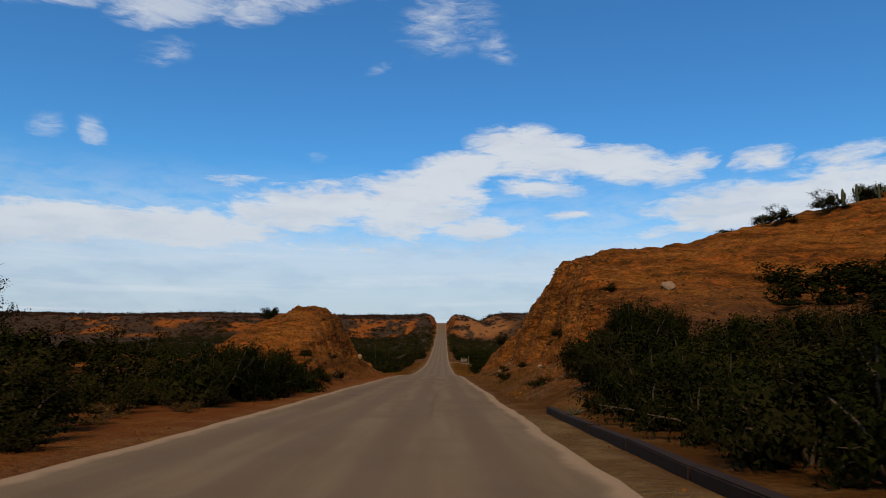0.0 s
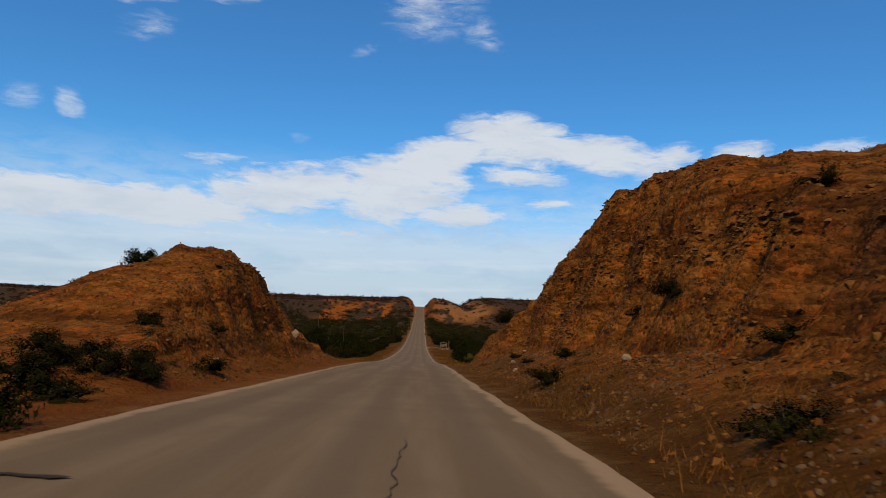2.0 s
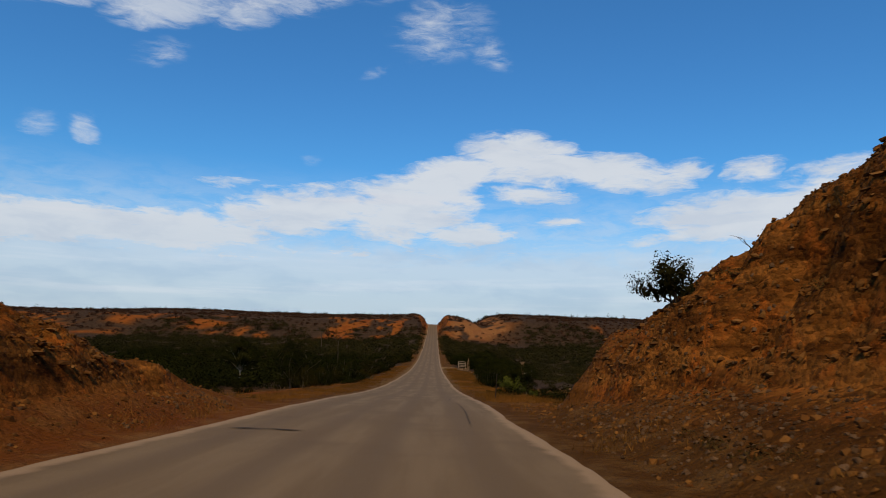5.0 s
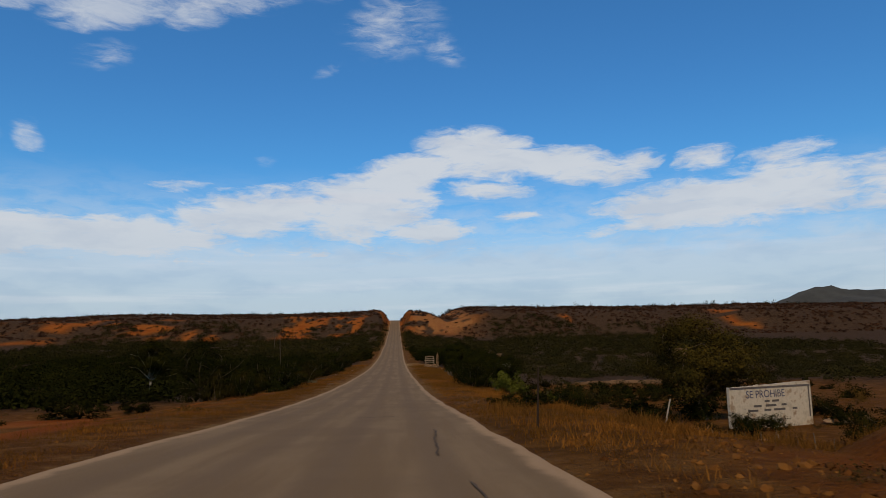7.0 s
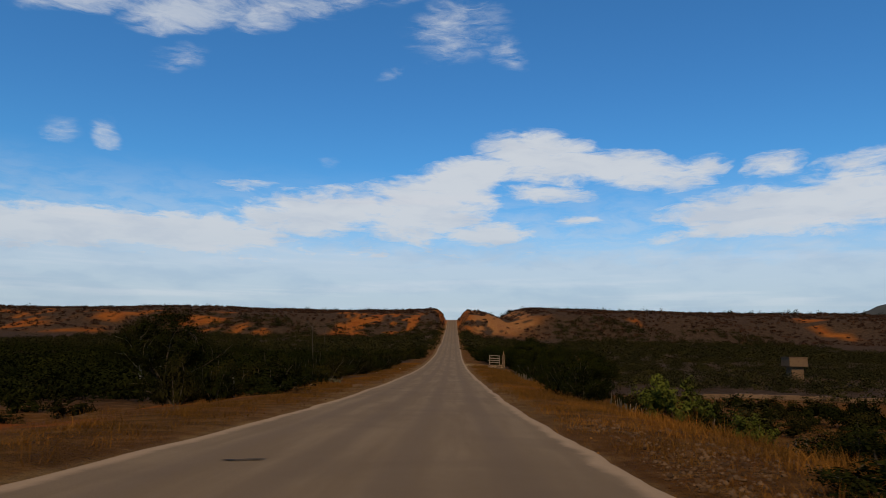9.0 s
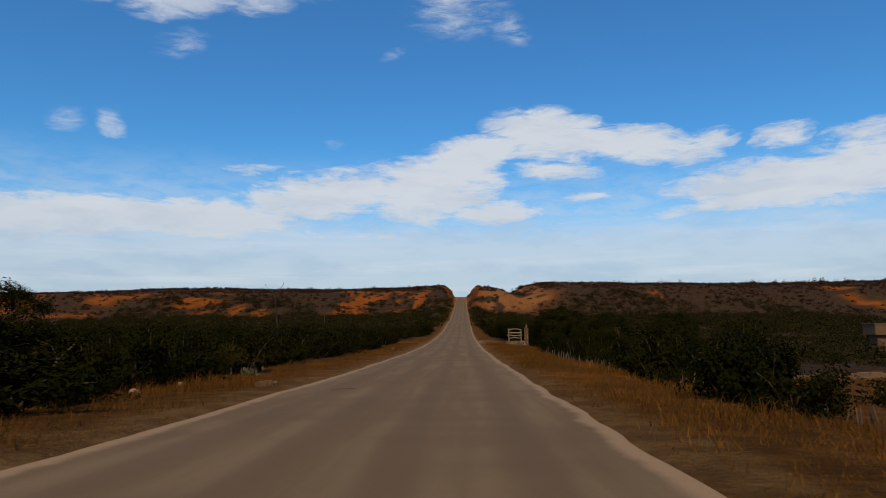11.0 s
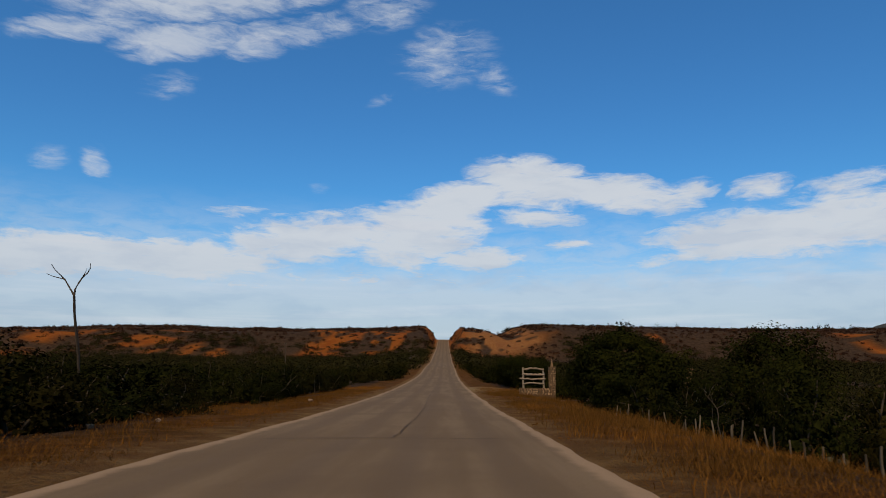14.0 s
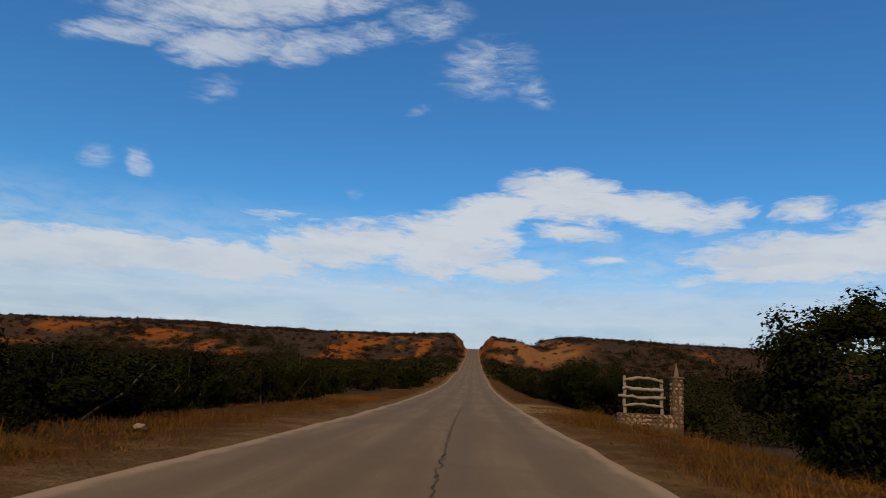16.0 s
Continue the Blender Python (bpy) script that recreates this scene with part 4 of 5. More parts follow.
tree((-18.6, 153), 6.6, 5.8, 14, "half-dead tree with bare twigs above its crown", M_LEAF, 12000, 0.08, M_BARK, 0.2, bare=16)


def bare_tree(at, height, seed, label, reach=0.35, sway=0.12, forks=4, lean=-0.1):
    rng = np.random.default_rng(seed)
    ob = thing("dead_tree", (at[0], at[1], ground_at(*at) - 0.1), label, "tree")
    pts, rad, way = limb(rng, (0, 0, 0), (lean, 0, 1), height * 0.72, 0.009 * height, 0.006 * height, sway, 7)
    part("trunk", quick_mesh("trunk", *tube(pts, rad, 7), M_DEAD, True), M_DEAD, ob)
    for k in range(forks):
        s = pts[-1] if k < 2 else pts[rng.integers(4, 7)]
        a = math.pi * k + rng.uniform(-0.5, 0.5)
        w = np.array([math.cos(a) * reach * (1.6 if k else 2.2), 0.2 * math.sin(a), 0.9])
        p2, r2, w2 = limb(rng, s, w / np.linalg.norm(w), height * rng.uniform(0.16, 0.3), 0.005 * height, 0.0015 * height, 0.22, 6)
        pieces = [tube(p2, r2, 5)]
        p3, r3, _w = limb(rng, p2[3], w2 + rng.normal(0, 0.5, 3), height * 0.09, 0.003 * height, 0.001 * height, 0.2, 3)
        pieces.append(tube(p3, r3, 4))
        part("branch", quick_mesh("branch", *join(pieces), M_DEAD, True), M_DEAD, ob)
    return ob


bare_tree((-19.1, 205.5), 10.4, 3, "bare grey dead tree rising out of the scrub", 0.06, 0.09, 2, -0.2)
bare_tree((7.8, 75.5), 2.4, 6, "thin dark sapling on the end of the cut hill", 0.5, 0.2)
bare_tree((-12.0, 110.0), 0.7, 8, "broken dry stick standing in the open field", 0.25, 0.2, 1)
bare_tree((9.4, 192.0), 2.4, 5, "pale bare branch leaning out of the shrubs", 0.5, 0.2)


# ---- scrub cover and grass ----
def clump_bank(name, label, places, wide, tall, mat, seed, quads, leaf):
    """Many low shrubs far off, joined into one cover."""
    rng = np.random.default_rng(seed)
    x, y = places[:, 0], places[:, 1]
    z = land(x, y)
    n = len(x)
    w, h = rng.uniform(*wide, n), rng.uniform(*tall, n)
    h = h * (0.72 + 0.9 * np.clip(vnoise(x / 8, y / 8, seed) + 0.25, 0, 0.6)) * np.where(rng.random(n) < 0.06, 1.35, 1.0)
    q = rng.normal(0, 1, (n, quads, 3))
    q *= (rng.random((n, quads, 1)) ** 0.4) / (np.linalg.norm(q, axis=2, keepdims=True) + 1e-9)
    q[..., 2] = 0.12 + 0.88 * np.abs(q[..., 2])
    p = np.stack([x, y, z - 0.1], -1)[:, None] + q * np.stack([w / 2, w / 2, h], -1)[:, None]
    p = p.reshape(-1, 3)
    m = len(p)
    nrm = rng.normal(0, 0.4, (m, 3)) + (0, 0, 0.2) + q.reshape(-1, 3)
    nrm /= np.linalg.norm(nrm, axis=1)[:, None]
    t = rng.normal(0, 1, (m, 3))
    t -= (t * nrm).sum(1)[:, None] * nrm
    t /= np.linalg.norm(t, axis=1)[:, None] + 1e-9
    b = np.cross(nrm, t)
    s = leaf * np.repeat(w, quads)[:, None] * rng.uniform(0.6, 1.4, (m, 1))
    co = np.stack([p - t * s, p + t * s * 0.6 + b * s * 0.5, p + t * s * 0.6 - b * s * 0.5], 1).reshape(-1, 3)
    ob = new(name, quick_mesh(name, co, np.arange(m * 3).reshape(-1, 3), mat))
    return tagged(ob, label, "scrub", kind="stuff")


def scatter(seed, count, x0, x1, y0, y1, keep):
    rng = np.random.default_rng(seed)
    x, y = rng.uniform(x0, x1, count), rng.uniform(y0, y1, count)
    ok = rng.random(count) < keep(x, y)
    return np.stack([x[ok], y[ok]], -1)


def road_gap(x):
    return np.maximum(ROAD_X0 - x, x - ROAD_X1)


def mid_keep(x, y):
    bank = np.exp(-(((x - 72) / 16.0) ** 2 + ((y - 243) / 6.0) ** 2))
    clear = (1 - bank) * 1 - smooth(18, 24, x) * smooth(62, 56, x) * smooth(190, 196, y) * smooth(212, 206, y)
    yard = (1 - (x > 2) * (x < 24) * (y > 206) * (y < 244)) * (1 - 0.93 * open_ground(x, y))
    return smooth(6, 8, road_gap(x)) * clear * yard * smooth(0.35, -0.1, fbm(x / 14, y / 14, 3, 71) * 0.8 - 0.1)


def near_road_keep(x, y):
    return smooth(1.5, 2.6, road_gap(x) + 0.8 * fbm(x / 3, y / 6, 2, 72)) * (1 - bare_mask(x, y) * np.where((x > 2) & (x < 60), 0.96, 0.86)) * smooth(-0.45, 0.0, fbm(x / 11, y / 11, 3, 79))


clump_bank("valley_scrub", "dark green thorn scrub filling the valley floor", scatter(41, 5200, -210, -20, 165, 330, mid_keep), (2.4, 5.8), (1.4, 3.6), M_LEAF, 42, 150, 0.050)
clump_bank("valley_scrub", "dusty brown-green thorn scrub filling the valley floor", scatter(43, 3600, 18, 210, 150, 330, mid_keep), (1.8, 5.0), (0.8, 2.6), M_VALLEY, 44, 150, 0.050)
clump_bank("far_scrub", "dark scrub on the far side of the valley", scatter(45, 7600, -190, 190, 325, 530, lambda x, y: near_road_keep(x, y) * (1 - smooth(6, 12, x) * smooth(66, 56, x) * smooth(470, 490, y))), (2.4, 5.6), (1.2, 3.4), M_VALLEY, 46, 64, 0.080)
clump_bank("ridge_scrub", "brown and dark scrub dotted over the ridge", scatter(47, 10500, -420, 420, 500, 715, near_road_keep), (1.8, 3.6), (0.9, 1.9), M_RIDGE, 48, 28, 0.18)
clump_bank("slope_shrubs", "small dark shrubs dotted over the bare orange slopes", scatter(48, 9000, -300, 200, 495, 660, lambda x, y: 0.34 * bare_mask(x, y) * (road_gap(x) > 9) * np.where((x > 8) & (x < 60), 0.2, 1.0)), (1.6, 3.4), (0.7, 1.5), M_RIDGE, 57, 26, 0.16)
clump_bank("skyline_shrubs", "dark shrubs along the ridge skyline", scatter(49, 1000, -420, 420, 660, 735, lambda x, y: smooth(9, 12, road_gap(x)) * smooth(-0.1, 0.25, fbm(x / 25, y / 25, 2, 73))), (2.4, 6.0), (1.8, 4.4), M_LEAF, 50, 70, 0.10)
clump_bank("field_scrub", "low brown brush on the open ground", scatter(51, 260, -70, -9, 96, 160, lambda x, y: smooth(0.0, 0.3, fbm(x / 8, y / 8, 2, 74))), (0.7, 1.6), (0.3, 0.6), M_LEAF_BROWN, 52, 110, 0.055)
clump_bank("bank_scrub", "low brown brush on the stony banks", scatter(53, 420, -20, 24, 30, 92, lambda x, y: smooth(1.6, 2.6, road_gap(x)) * 0.7), (0.4, 1.1), (0.2, 0.45), M_LEAF_BROWN, 54, 110, 0.05)


def grass_cover(name, label, places, height, seed, blades=10, simple=False):
    """Tufts of leaning blades; simple ones are a single pointed blade each."""
    rng = np.random.default_rng(seed)
    n = len(places)
    spread = 0.26 if simple else 0.17
    x = np.repeat(places[:, 0], blades) + rng.normal(0, spread, n * blades)
    y = np.repeat(places[:, 1], blades) + rng.normal(0, spread, n * blades)
    z = land(x, y) - 0.03
    m = n * blades
    tuft = 0.4 + 1.5 * np.clip(fbm(places[:, 0] / 1.6, places[:, 1] / 2.2, 2, seed) + 0.25, 0, 0.8)
    h = np.repeat(rng.uniform(*height, n) * tuft, blades) * rng.uniform(0.5, 1.15, m)
    a = rng.uniform(0, 6.28, m)
    w = rng.uniform(0.004, 0.009, m)
    lean = rng.uniform(0.1, 1.1, m) * h
    la = rng.uniform(0, 6.28, m)
    base = np.stack([x, y, z], -1)
    side = np.stack([np.cos(a) * w, np.sin(a) * w, 0 * a], -1)
    tilt = np.stack([np.cos(la) * lean, np.sin(la) * lean, h], -1)
    if simple:
        co = np.stack([base - side * 1.3, base + side * 1.3, base + tilt], 1).reshape(-1, 3)
        tri = np.arange(m * 3).reshape(-1, 3)
    else:
        mid = base + tilt * np.array([0.35, 0.35, 0.6])
        co = np.stack([base - side, base + side, mid + side * 0.8, base + tilt, mid - side * 0.8], 1).reshape(-1, 3)
        i = np.arange(m) * 5
        tri = np.concatenate([np.stack([i, i + 1, i + 2], -1), np.stack([i, i + 2, i + 4], -1), np.stack([i + 4, i + 2, i + 3], -1)])
    ob = new(name, quick_mesh(name, co, tri, M_GRASS))
    return tagged(ob, label, "grass", kind="stuff")


def verge_keep(x, y):
    g = road_gap(x)
    return smooth(0.7, 1.6, g) * smooth(9.5, 6.0, g) * (1 - 0.85 * (x < -9) * (y < 150)) * smooth(-0.2, 0.12, fbm(x / 1.8, y / 3, 3, 75) + 0.2 * smooth(2.5, 4.5, g) - 0.03)


def low_keep(x, y):
    g = road_gap(x)
    return smooth(0.5, 1.9, g) * smooth(11.0, 7.5, g) * (1 - 0.85 * (x < -9) * (y < 150)) * smooth(-0.5, 0.0, fbm(x / 2.2, y / 2.2, 3, 80) + 0.12 * smooth(1, 4, g))


grass_cover("dry_grass", "tufts of tall straw-coloured dry grass on the verge", scatter(61, 7600, 2.6, 11, 96, 236, verge_keep), (0.2, 0.46), 62)
grass_cover("dry_grass", "low straw-coloured dry grass carpeting the verge", scatter(60, 16000, 2.4, 12, 94, 238, low_keep), (0.10, 0.24), 59, 9, True)
grass_cover("dry_grass", "thick straw-coloured dry grass below the painted wall", scatter(67, 4200, 8, 28, 99, 124, lambda x, y: smooth(-0.3, 0.1, fbm(x / 3, y / 3, 3, 78))), (0.16, 0.42), 68, 10, True)
grass_cover("dry_grass", "dry grass over the brown paddock behind the fence", scatter(69, 5200, 11, 45, 124, 192, lambda x, y: smooth(-0.2, 0.15, fbm(x / 4, y / 4, 3, 77))), (0.14, 0.34), 70, 9, True)
grass_cover("dry_grass", "tufts of straw-coloured dry grass on the verge", scatter(63, 6000, -13.5, -5.6, 92, 240, verge_keep), (0.15, 0.34), 64)
grass_cover("dry_grass", "low straw-coloured dry grass carpeting the verge", scatter(68, 14000, -14, -5.3, 92, 240, low_keep), (0.09, 0.2), 71, 9, True)
grass_cover("dry_grass", "sparse dry grass at the foot of the cut banks", scatter(65, 7000, -9, 6.5, 30, 98, lambda x, y: smooth(0.9, 1.4, road_gap(x)) * smooth(4.4, 2.6, road_gap(x)) * smooth(-0.15, 0.2, fbm(x, y / 4, 2, 76))), (0.12, 0.34), 66, 10, True)


# ---- stones ----
def stone_shape(rng, flat=0.62):
    """One angular stone of about unit size: a jittered, squashed icosahedron."""
    bm = bmesh.new()
    bmesh.ops.create_icosphere(bm, subdivisions=1, radius=0.5)
    co = np.array([v.co[:] for v in bm.verts])
    f = np.array([[v.index for v in q.verts] for q in bm.faces])
    bm.free()
    co *= rng.uniform(0.62, 1.3, (len(co), 1))
    co *= np.array([1.0, rng.uniform(0.6, 0.95), flat * rng.uniform(0.7, 1.3)])
    return co, f


_srng = np.random.default_rng(77)
STONES = [stone_shape(_srng) for _ in range(14)]


def stone_cover(name, label, places, size, seed, mat, sink=0.25, level=False, skew=2.4):
    """Stones over the ground; level ones keep to the horizontal beds of the rock."""
    rng = np.random.default_rng(seed)
    n = len(places)
    z = land(places[:, 0], places[:, 1])
    gx = (land(places[:, 0] + 0.15, places[:, 1]) - land(places[:, 0] - 0.15, places[:, 1])) / 0.3
    gy = (land(places[:, 0], places[:, 1] + 0.15) - land(places[:, 0], places[:, 1] - 0.15)) / 0.3
    s = size[0] + (size[1] - size[0]) * rng.random(n) ** skew
    slope = np.stack([-gx, -gy, np.ones(n)], -1)
    slope /= np.linalg.norm(slope, axis=1)[:, None]
    out = slope * (s * (0.25 - sink))[:, None]
    up = (np.array([[0.0, 0.0, 1.0]]) if level else slope) + rng.normal(0, 0.1 if level else 0.25, (n, 3))
    up /= np.linalg.norm(up, axis=1)[:, None]
    a = rng.uniform(0, 6.28, n)
    side = np.cross(up, np.stack([np.cos(a), np.sin(a), 0 * a], -1))
    side /= np.linalg.norm(side, axis=1)[:, None] + 1e-9
    turn = np.stack([side, np.cross(up, side), up], -1)
    shapes = np.stack([c for c, _ in STONES])[np.arange(n) % len(STONES)] * np.stack([s, s, s * (0.55 if level else 1.0)], -1)[:, None]
    co = np.einsum("nij,nkj->nki", turn, shapes) + (np.column_stack([places, z]) + out)[:, None]
    tri = np.stack([f for _, f in STONES])[np.arange(n) % len(STONES)] + 12 * np.arange(n)[:, None, None]
    ob = new(name, quick_mesh(name, co.reshape(-1, 3), tri.reshape(-1, 3), mat))
    return tagged(ob, label, "stones", kind="stuff")


def face_keep(x, y):
    up = land(x, y) - road_z(y)
    return np.clip(smooth(0.8, 2.5, up) * 0.9 + smooth(1.0, 2.2, road_gap(x)) * smooth(5.5, 3.5, road_gap(x)) * 0.5, 0, 1)


def ledge_keep(x, y):
    beds = vnoise(land(x, y) * 1.5, y / 9, 62)
    return smooth(0.8, 1.8, land(x, y) - road_z(y)) * np.clip(steepness(x, y) / 2.6, 0.08, 1) * smooth(-0.25, 0.2, beds)


stone_cover("ledge_stones", "flat bedded stones jutting out of the high cut bank", scatter(101, 19000, 3.6, 14, 27, 86, ledge_keep), (0.06, 0.38), 102, M_LEDGE, 0.26, True, 2.6)
stone_cover("ledge_stones", "small bedded stones crowding the high cut bank", scatter(105, 11000, 4.6, 12, 38, 62, ledge_keep), (0.05, 0.3), 106, M_LEDGE, 0.22, True, 2.2)
stone_cover("ledge_stones", "flat bedded stones jutting out of the low cut mound", scatter(103, 11000, -17, -6.6, 42, 84, ledge_keep), (0.06, 0.38), 104, M_LEDGE, 0.24, True, 2.6)
stone_cover("bank_stones", "angular brown stones studding the high cut bank", scatter(81, 10500, 2.9, 16, 30, 98, face_keep), (0.04, 0.24), 82, M_STONE)
stone_cover("bank_stones", "angular brown stones studding the low cut mound", scatter(83, 7500, -20, -6.2, 42, 82, face_keep), (0.04, 0.24), 84, M_STONE)
stone_cover("talus_stones", "small angular stones strewn over the foot of the cut bank", scatter(89, 5000, 2.7, 8, 26, 82, lambda x, y: smooth(0.8, 1.4, road_gap(x)) * smooth(-0.2, 0.2, fbm(x / 1.5, y / 1.5, 2, 36)) * 0.8), (0.03, 0.15), 90, M_STONE, 0.2)
stone_cover("talus_stones", "small angular stones strewn over the foot of the cut mound", scatter(91, 3000, -9.5, -6, 44, 84, lambda x, y: smooth(0.8, 1.4, road_gap(x)) * smooth(-0.2, 0.2, fbm(x / 1.5, y / 1.5, 2, 37)) * 0.8), (0.03, 0.15), 92, M_STONE, 0.2)
stone_cover("rubble", "small grey-brown rubble covering the foot of the cut bank", scatter(95, 15000, 2.9, 9, 26, 84, lambda x, y: smooth(0.9, 1.7, road_gap(x)) * smooth(-0.25, 0.2, fbm(x / 1.8, y / 2.4, 3, 35)) * 0.85), (0.02, 0.16), 96, M_RUBBLE, 0.2)
stone_cover("rubble", "small grey-brown rubble covering the foot of the cut mound", scatter(97, 6500, -11, -6, 42, 84, lambda x, y: smooth(0.8, 1.6, road_gap(x)) * smooth(-0.25, 0.2, fbm(x / 1.8, y / 2.4, 3, 40)) * 0.85), (0.02, 0.16), 98, M_RUBBLE, 0.2)
stone_cover("verge_gravel", "loose gravel and stones along the road edge", scatter(85, 5200, -9, 6, 0, 240, lambda x, y: smooth(0.45, 0.7, road_gap(x)) * smooth(3.0, 1.2, road_gap(x))), (0.02, 0.10), 86, M_STONE, 0.15)
stone_cover("verge_rubble", "patch of loose grey rubble beside the asphalt edge", scatter(107, 3400, 2.9, 6.4, 110, 130, lambda x, y: smooth(-0.1, 0.2, fbm(x / 1.4, y / 3, 3, 63))), (0.03, 0.16), 108, M_RUBBLE, 0.2)
stone_cover("red_bank_stones", "angular stones studding the red earth bank", scatter(93, 5000, 7, 22, 83, 101, lambda x, y: smooth(0.3, 1.0, land(x, y) - road_z(y)) * 0.8), (0.02, 0.11), 94, M_STONE, 0.2)
stone_cover("red_bank_stones", "stones lying on the red bank and the open ground", scatter(87, 2200, 4.5, 26, 86, 118, lambda x, y: 0.6 + 0 * x), (0.02, 0.075), 88, M_STONE, 0.15)


def boulder(at, size, seed, label, mat=M_PALE, sink=0.12):
    rng = np.random.default_rng(seed)
    bm = bmesh.new()
    for _ in range(18):
        v = Vector(rng.normal(0, 1, 3).tolist()).normalized() * rng.uniform(0.42, 0.58)
        bm.verts.new((v.x * size[0], v.y * size[1], v.z * size[2]))
    hull = bmesh.ops.convex_hull(bm, input=bm.verts[:])
    bmesh.ops.delete(bm, geom=[g for g in hull["geom_interior"] if isinstance(g, bmesh.types.BMVert)], context="VERTS")
    bmesh.ops.bevel(bm, geom=bm.edges[:], offset=0.035 * min(size), segments=1, affect="EDGES")
    me = bpy.data.meshes.new("boulder")
    bm.to_mesh(me)
    bm.free()
    me.materials.append(mat)
    ob = new("boulder", me)
    ob.matrix_basis = pose(at[0], at[1], ground_at(*at) + size[2] * (0.5 - sink) * 0.8, 0, rng.uniform(-15, 15), rng.uniform(0, 360))
    return tagged(ob, label, "rock", "pale boulders")


boulder((-8.1, 69.9), (0.62, 0.55, 0.62), 3, "large pale boulder at the foot of the cut mound")
boulder((12.6, 38.8), (0.8, 0.7, 0.6), 4, "large pale boulder high on the cut hill")
for _i, (_x, _y, _s) in enumerate(((9.2, 49.5, 0.45), (6.2, 44.5, 0.4), (-7.5, 50.2, 0.3), (5.0, 60.8, 0.35), (4.4, 55.5, 0.3), (6.4, 66.0, 0.4), (26.6, 125.0, 0.8), (28.0, 125.4, 0.7), (29.6, 126.0, 0.9), (14.5, 104.0, 0.4), (9.5, 100.5, 0.35), (-9.4, 186.0, 0.3), (-8.8, 189.0, 0.25), (-7.4, 206.0, 0.35), (-10.2, 153.0, 0.4), (-9.6, 155.2, 0.35))):
    boulder((_x, _y), (_s, _s * 0.8, _s * 0.65), 10 + _i, "pale stone lying on the dry bank")


# ---- things along the road ----
def box_bm(cx, cy, cz, sx, sy, sz, bevel=0.02, rough=0.0, seed=0):
    """A bevelled block; rough shifts its corners."""
    bm = bmesh.new()
    bmesh.ops.create_cube(bm, size=1.0)
    rng = random.Random(seed)
    for v in bm.verts:
        v.co = Vector((cx + v.co.x * sx, cy + v.co.y * sy, cz + v.co.z * sz)) + Vector([rng.uniform(-rough, rough) for _ in range(3)])
    if bevel:
        bmesh.ops.bevel(bm, geom=bm.edges[:], offset=bevel, segments=2, affect="EDGES", profile=0.6)
    return bm


def cover_stones(parent, width, height, depth, seed, size=0.19):
    """Rubble stones proud of a mortared block: on its front, back and ends."""
    rng = np.random.default_rng(seed)
    shapes = []
    for k in range(6):
        co, f = stone_shape(rng, 0.8)
        shapes.append(quick_mesh("stone", co, f, M_GATE_STONE))
    for face, span, off in (("front", width, -depth / 2), ("back", width, depth / 2), ("west", depth, -width / 2), ("east", depth, width / 2)):
        rows = max(1, round(height / size))
        cols = max(1, round(span / (size * 1.25)))
        for i in range(rows):
            for j in range(cols):
                u = (j + 0.5 + 0.25 * (i % 2) + rng.uniform(-0.12, 0.12)) / (cols + 0.25) - 0.5
                w = (i + 0.5 + rng.uniform(-0.08, 0.08)) / rows * height
                ob = new("stone", shapes[int(rng.integers(0, 6))])
                ob.parent = parent
                s = size * rng.uniform(0.9, 1.3)
                if face in ("front", "back"):
                    m = pose(u * span, off, w, 90, 0, 0)
                else:
                    m = pose(off, u * span, w, 0, 90, 0)
                ob.matrix_basis = m @ Matrix.Rotation(rng.uniform(0, 6.28), 4, "Z") @ Matrix.Diagonal((s * 1.15, s * 0.95, s * 0.5, 1))


M_GATE_STONE = varied_material("gate_stone", ((0.10, 0.055, 0.024), (0.33, 0.21, 0.11), (0.15, 0.08, 0.035)), 0.9, 0.15, 6.0, island=False)


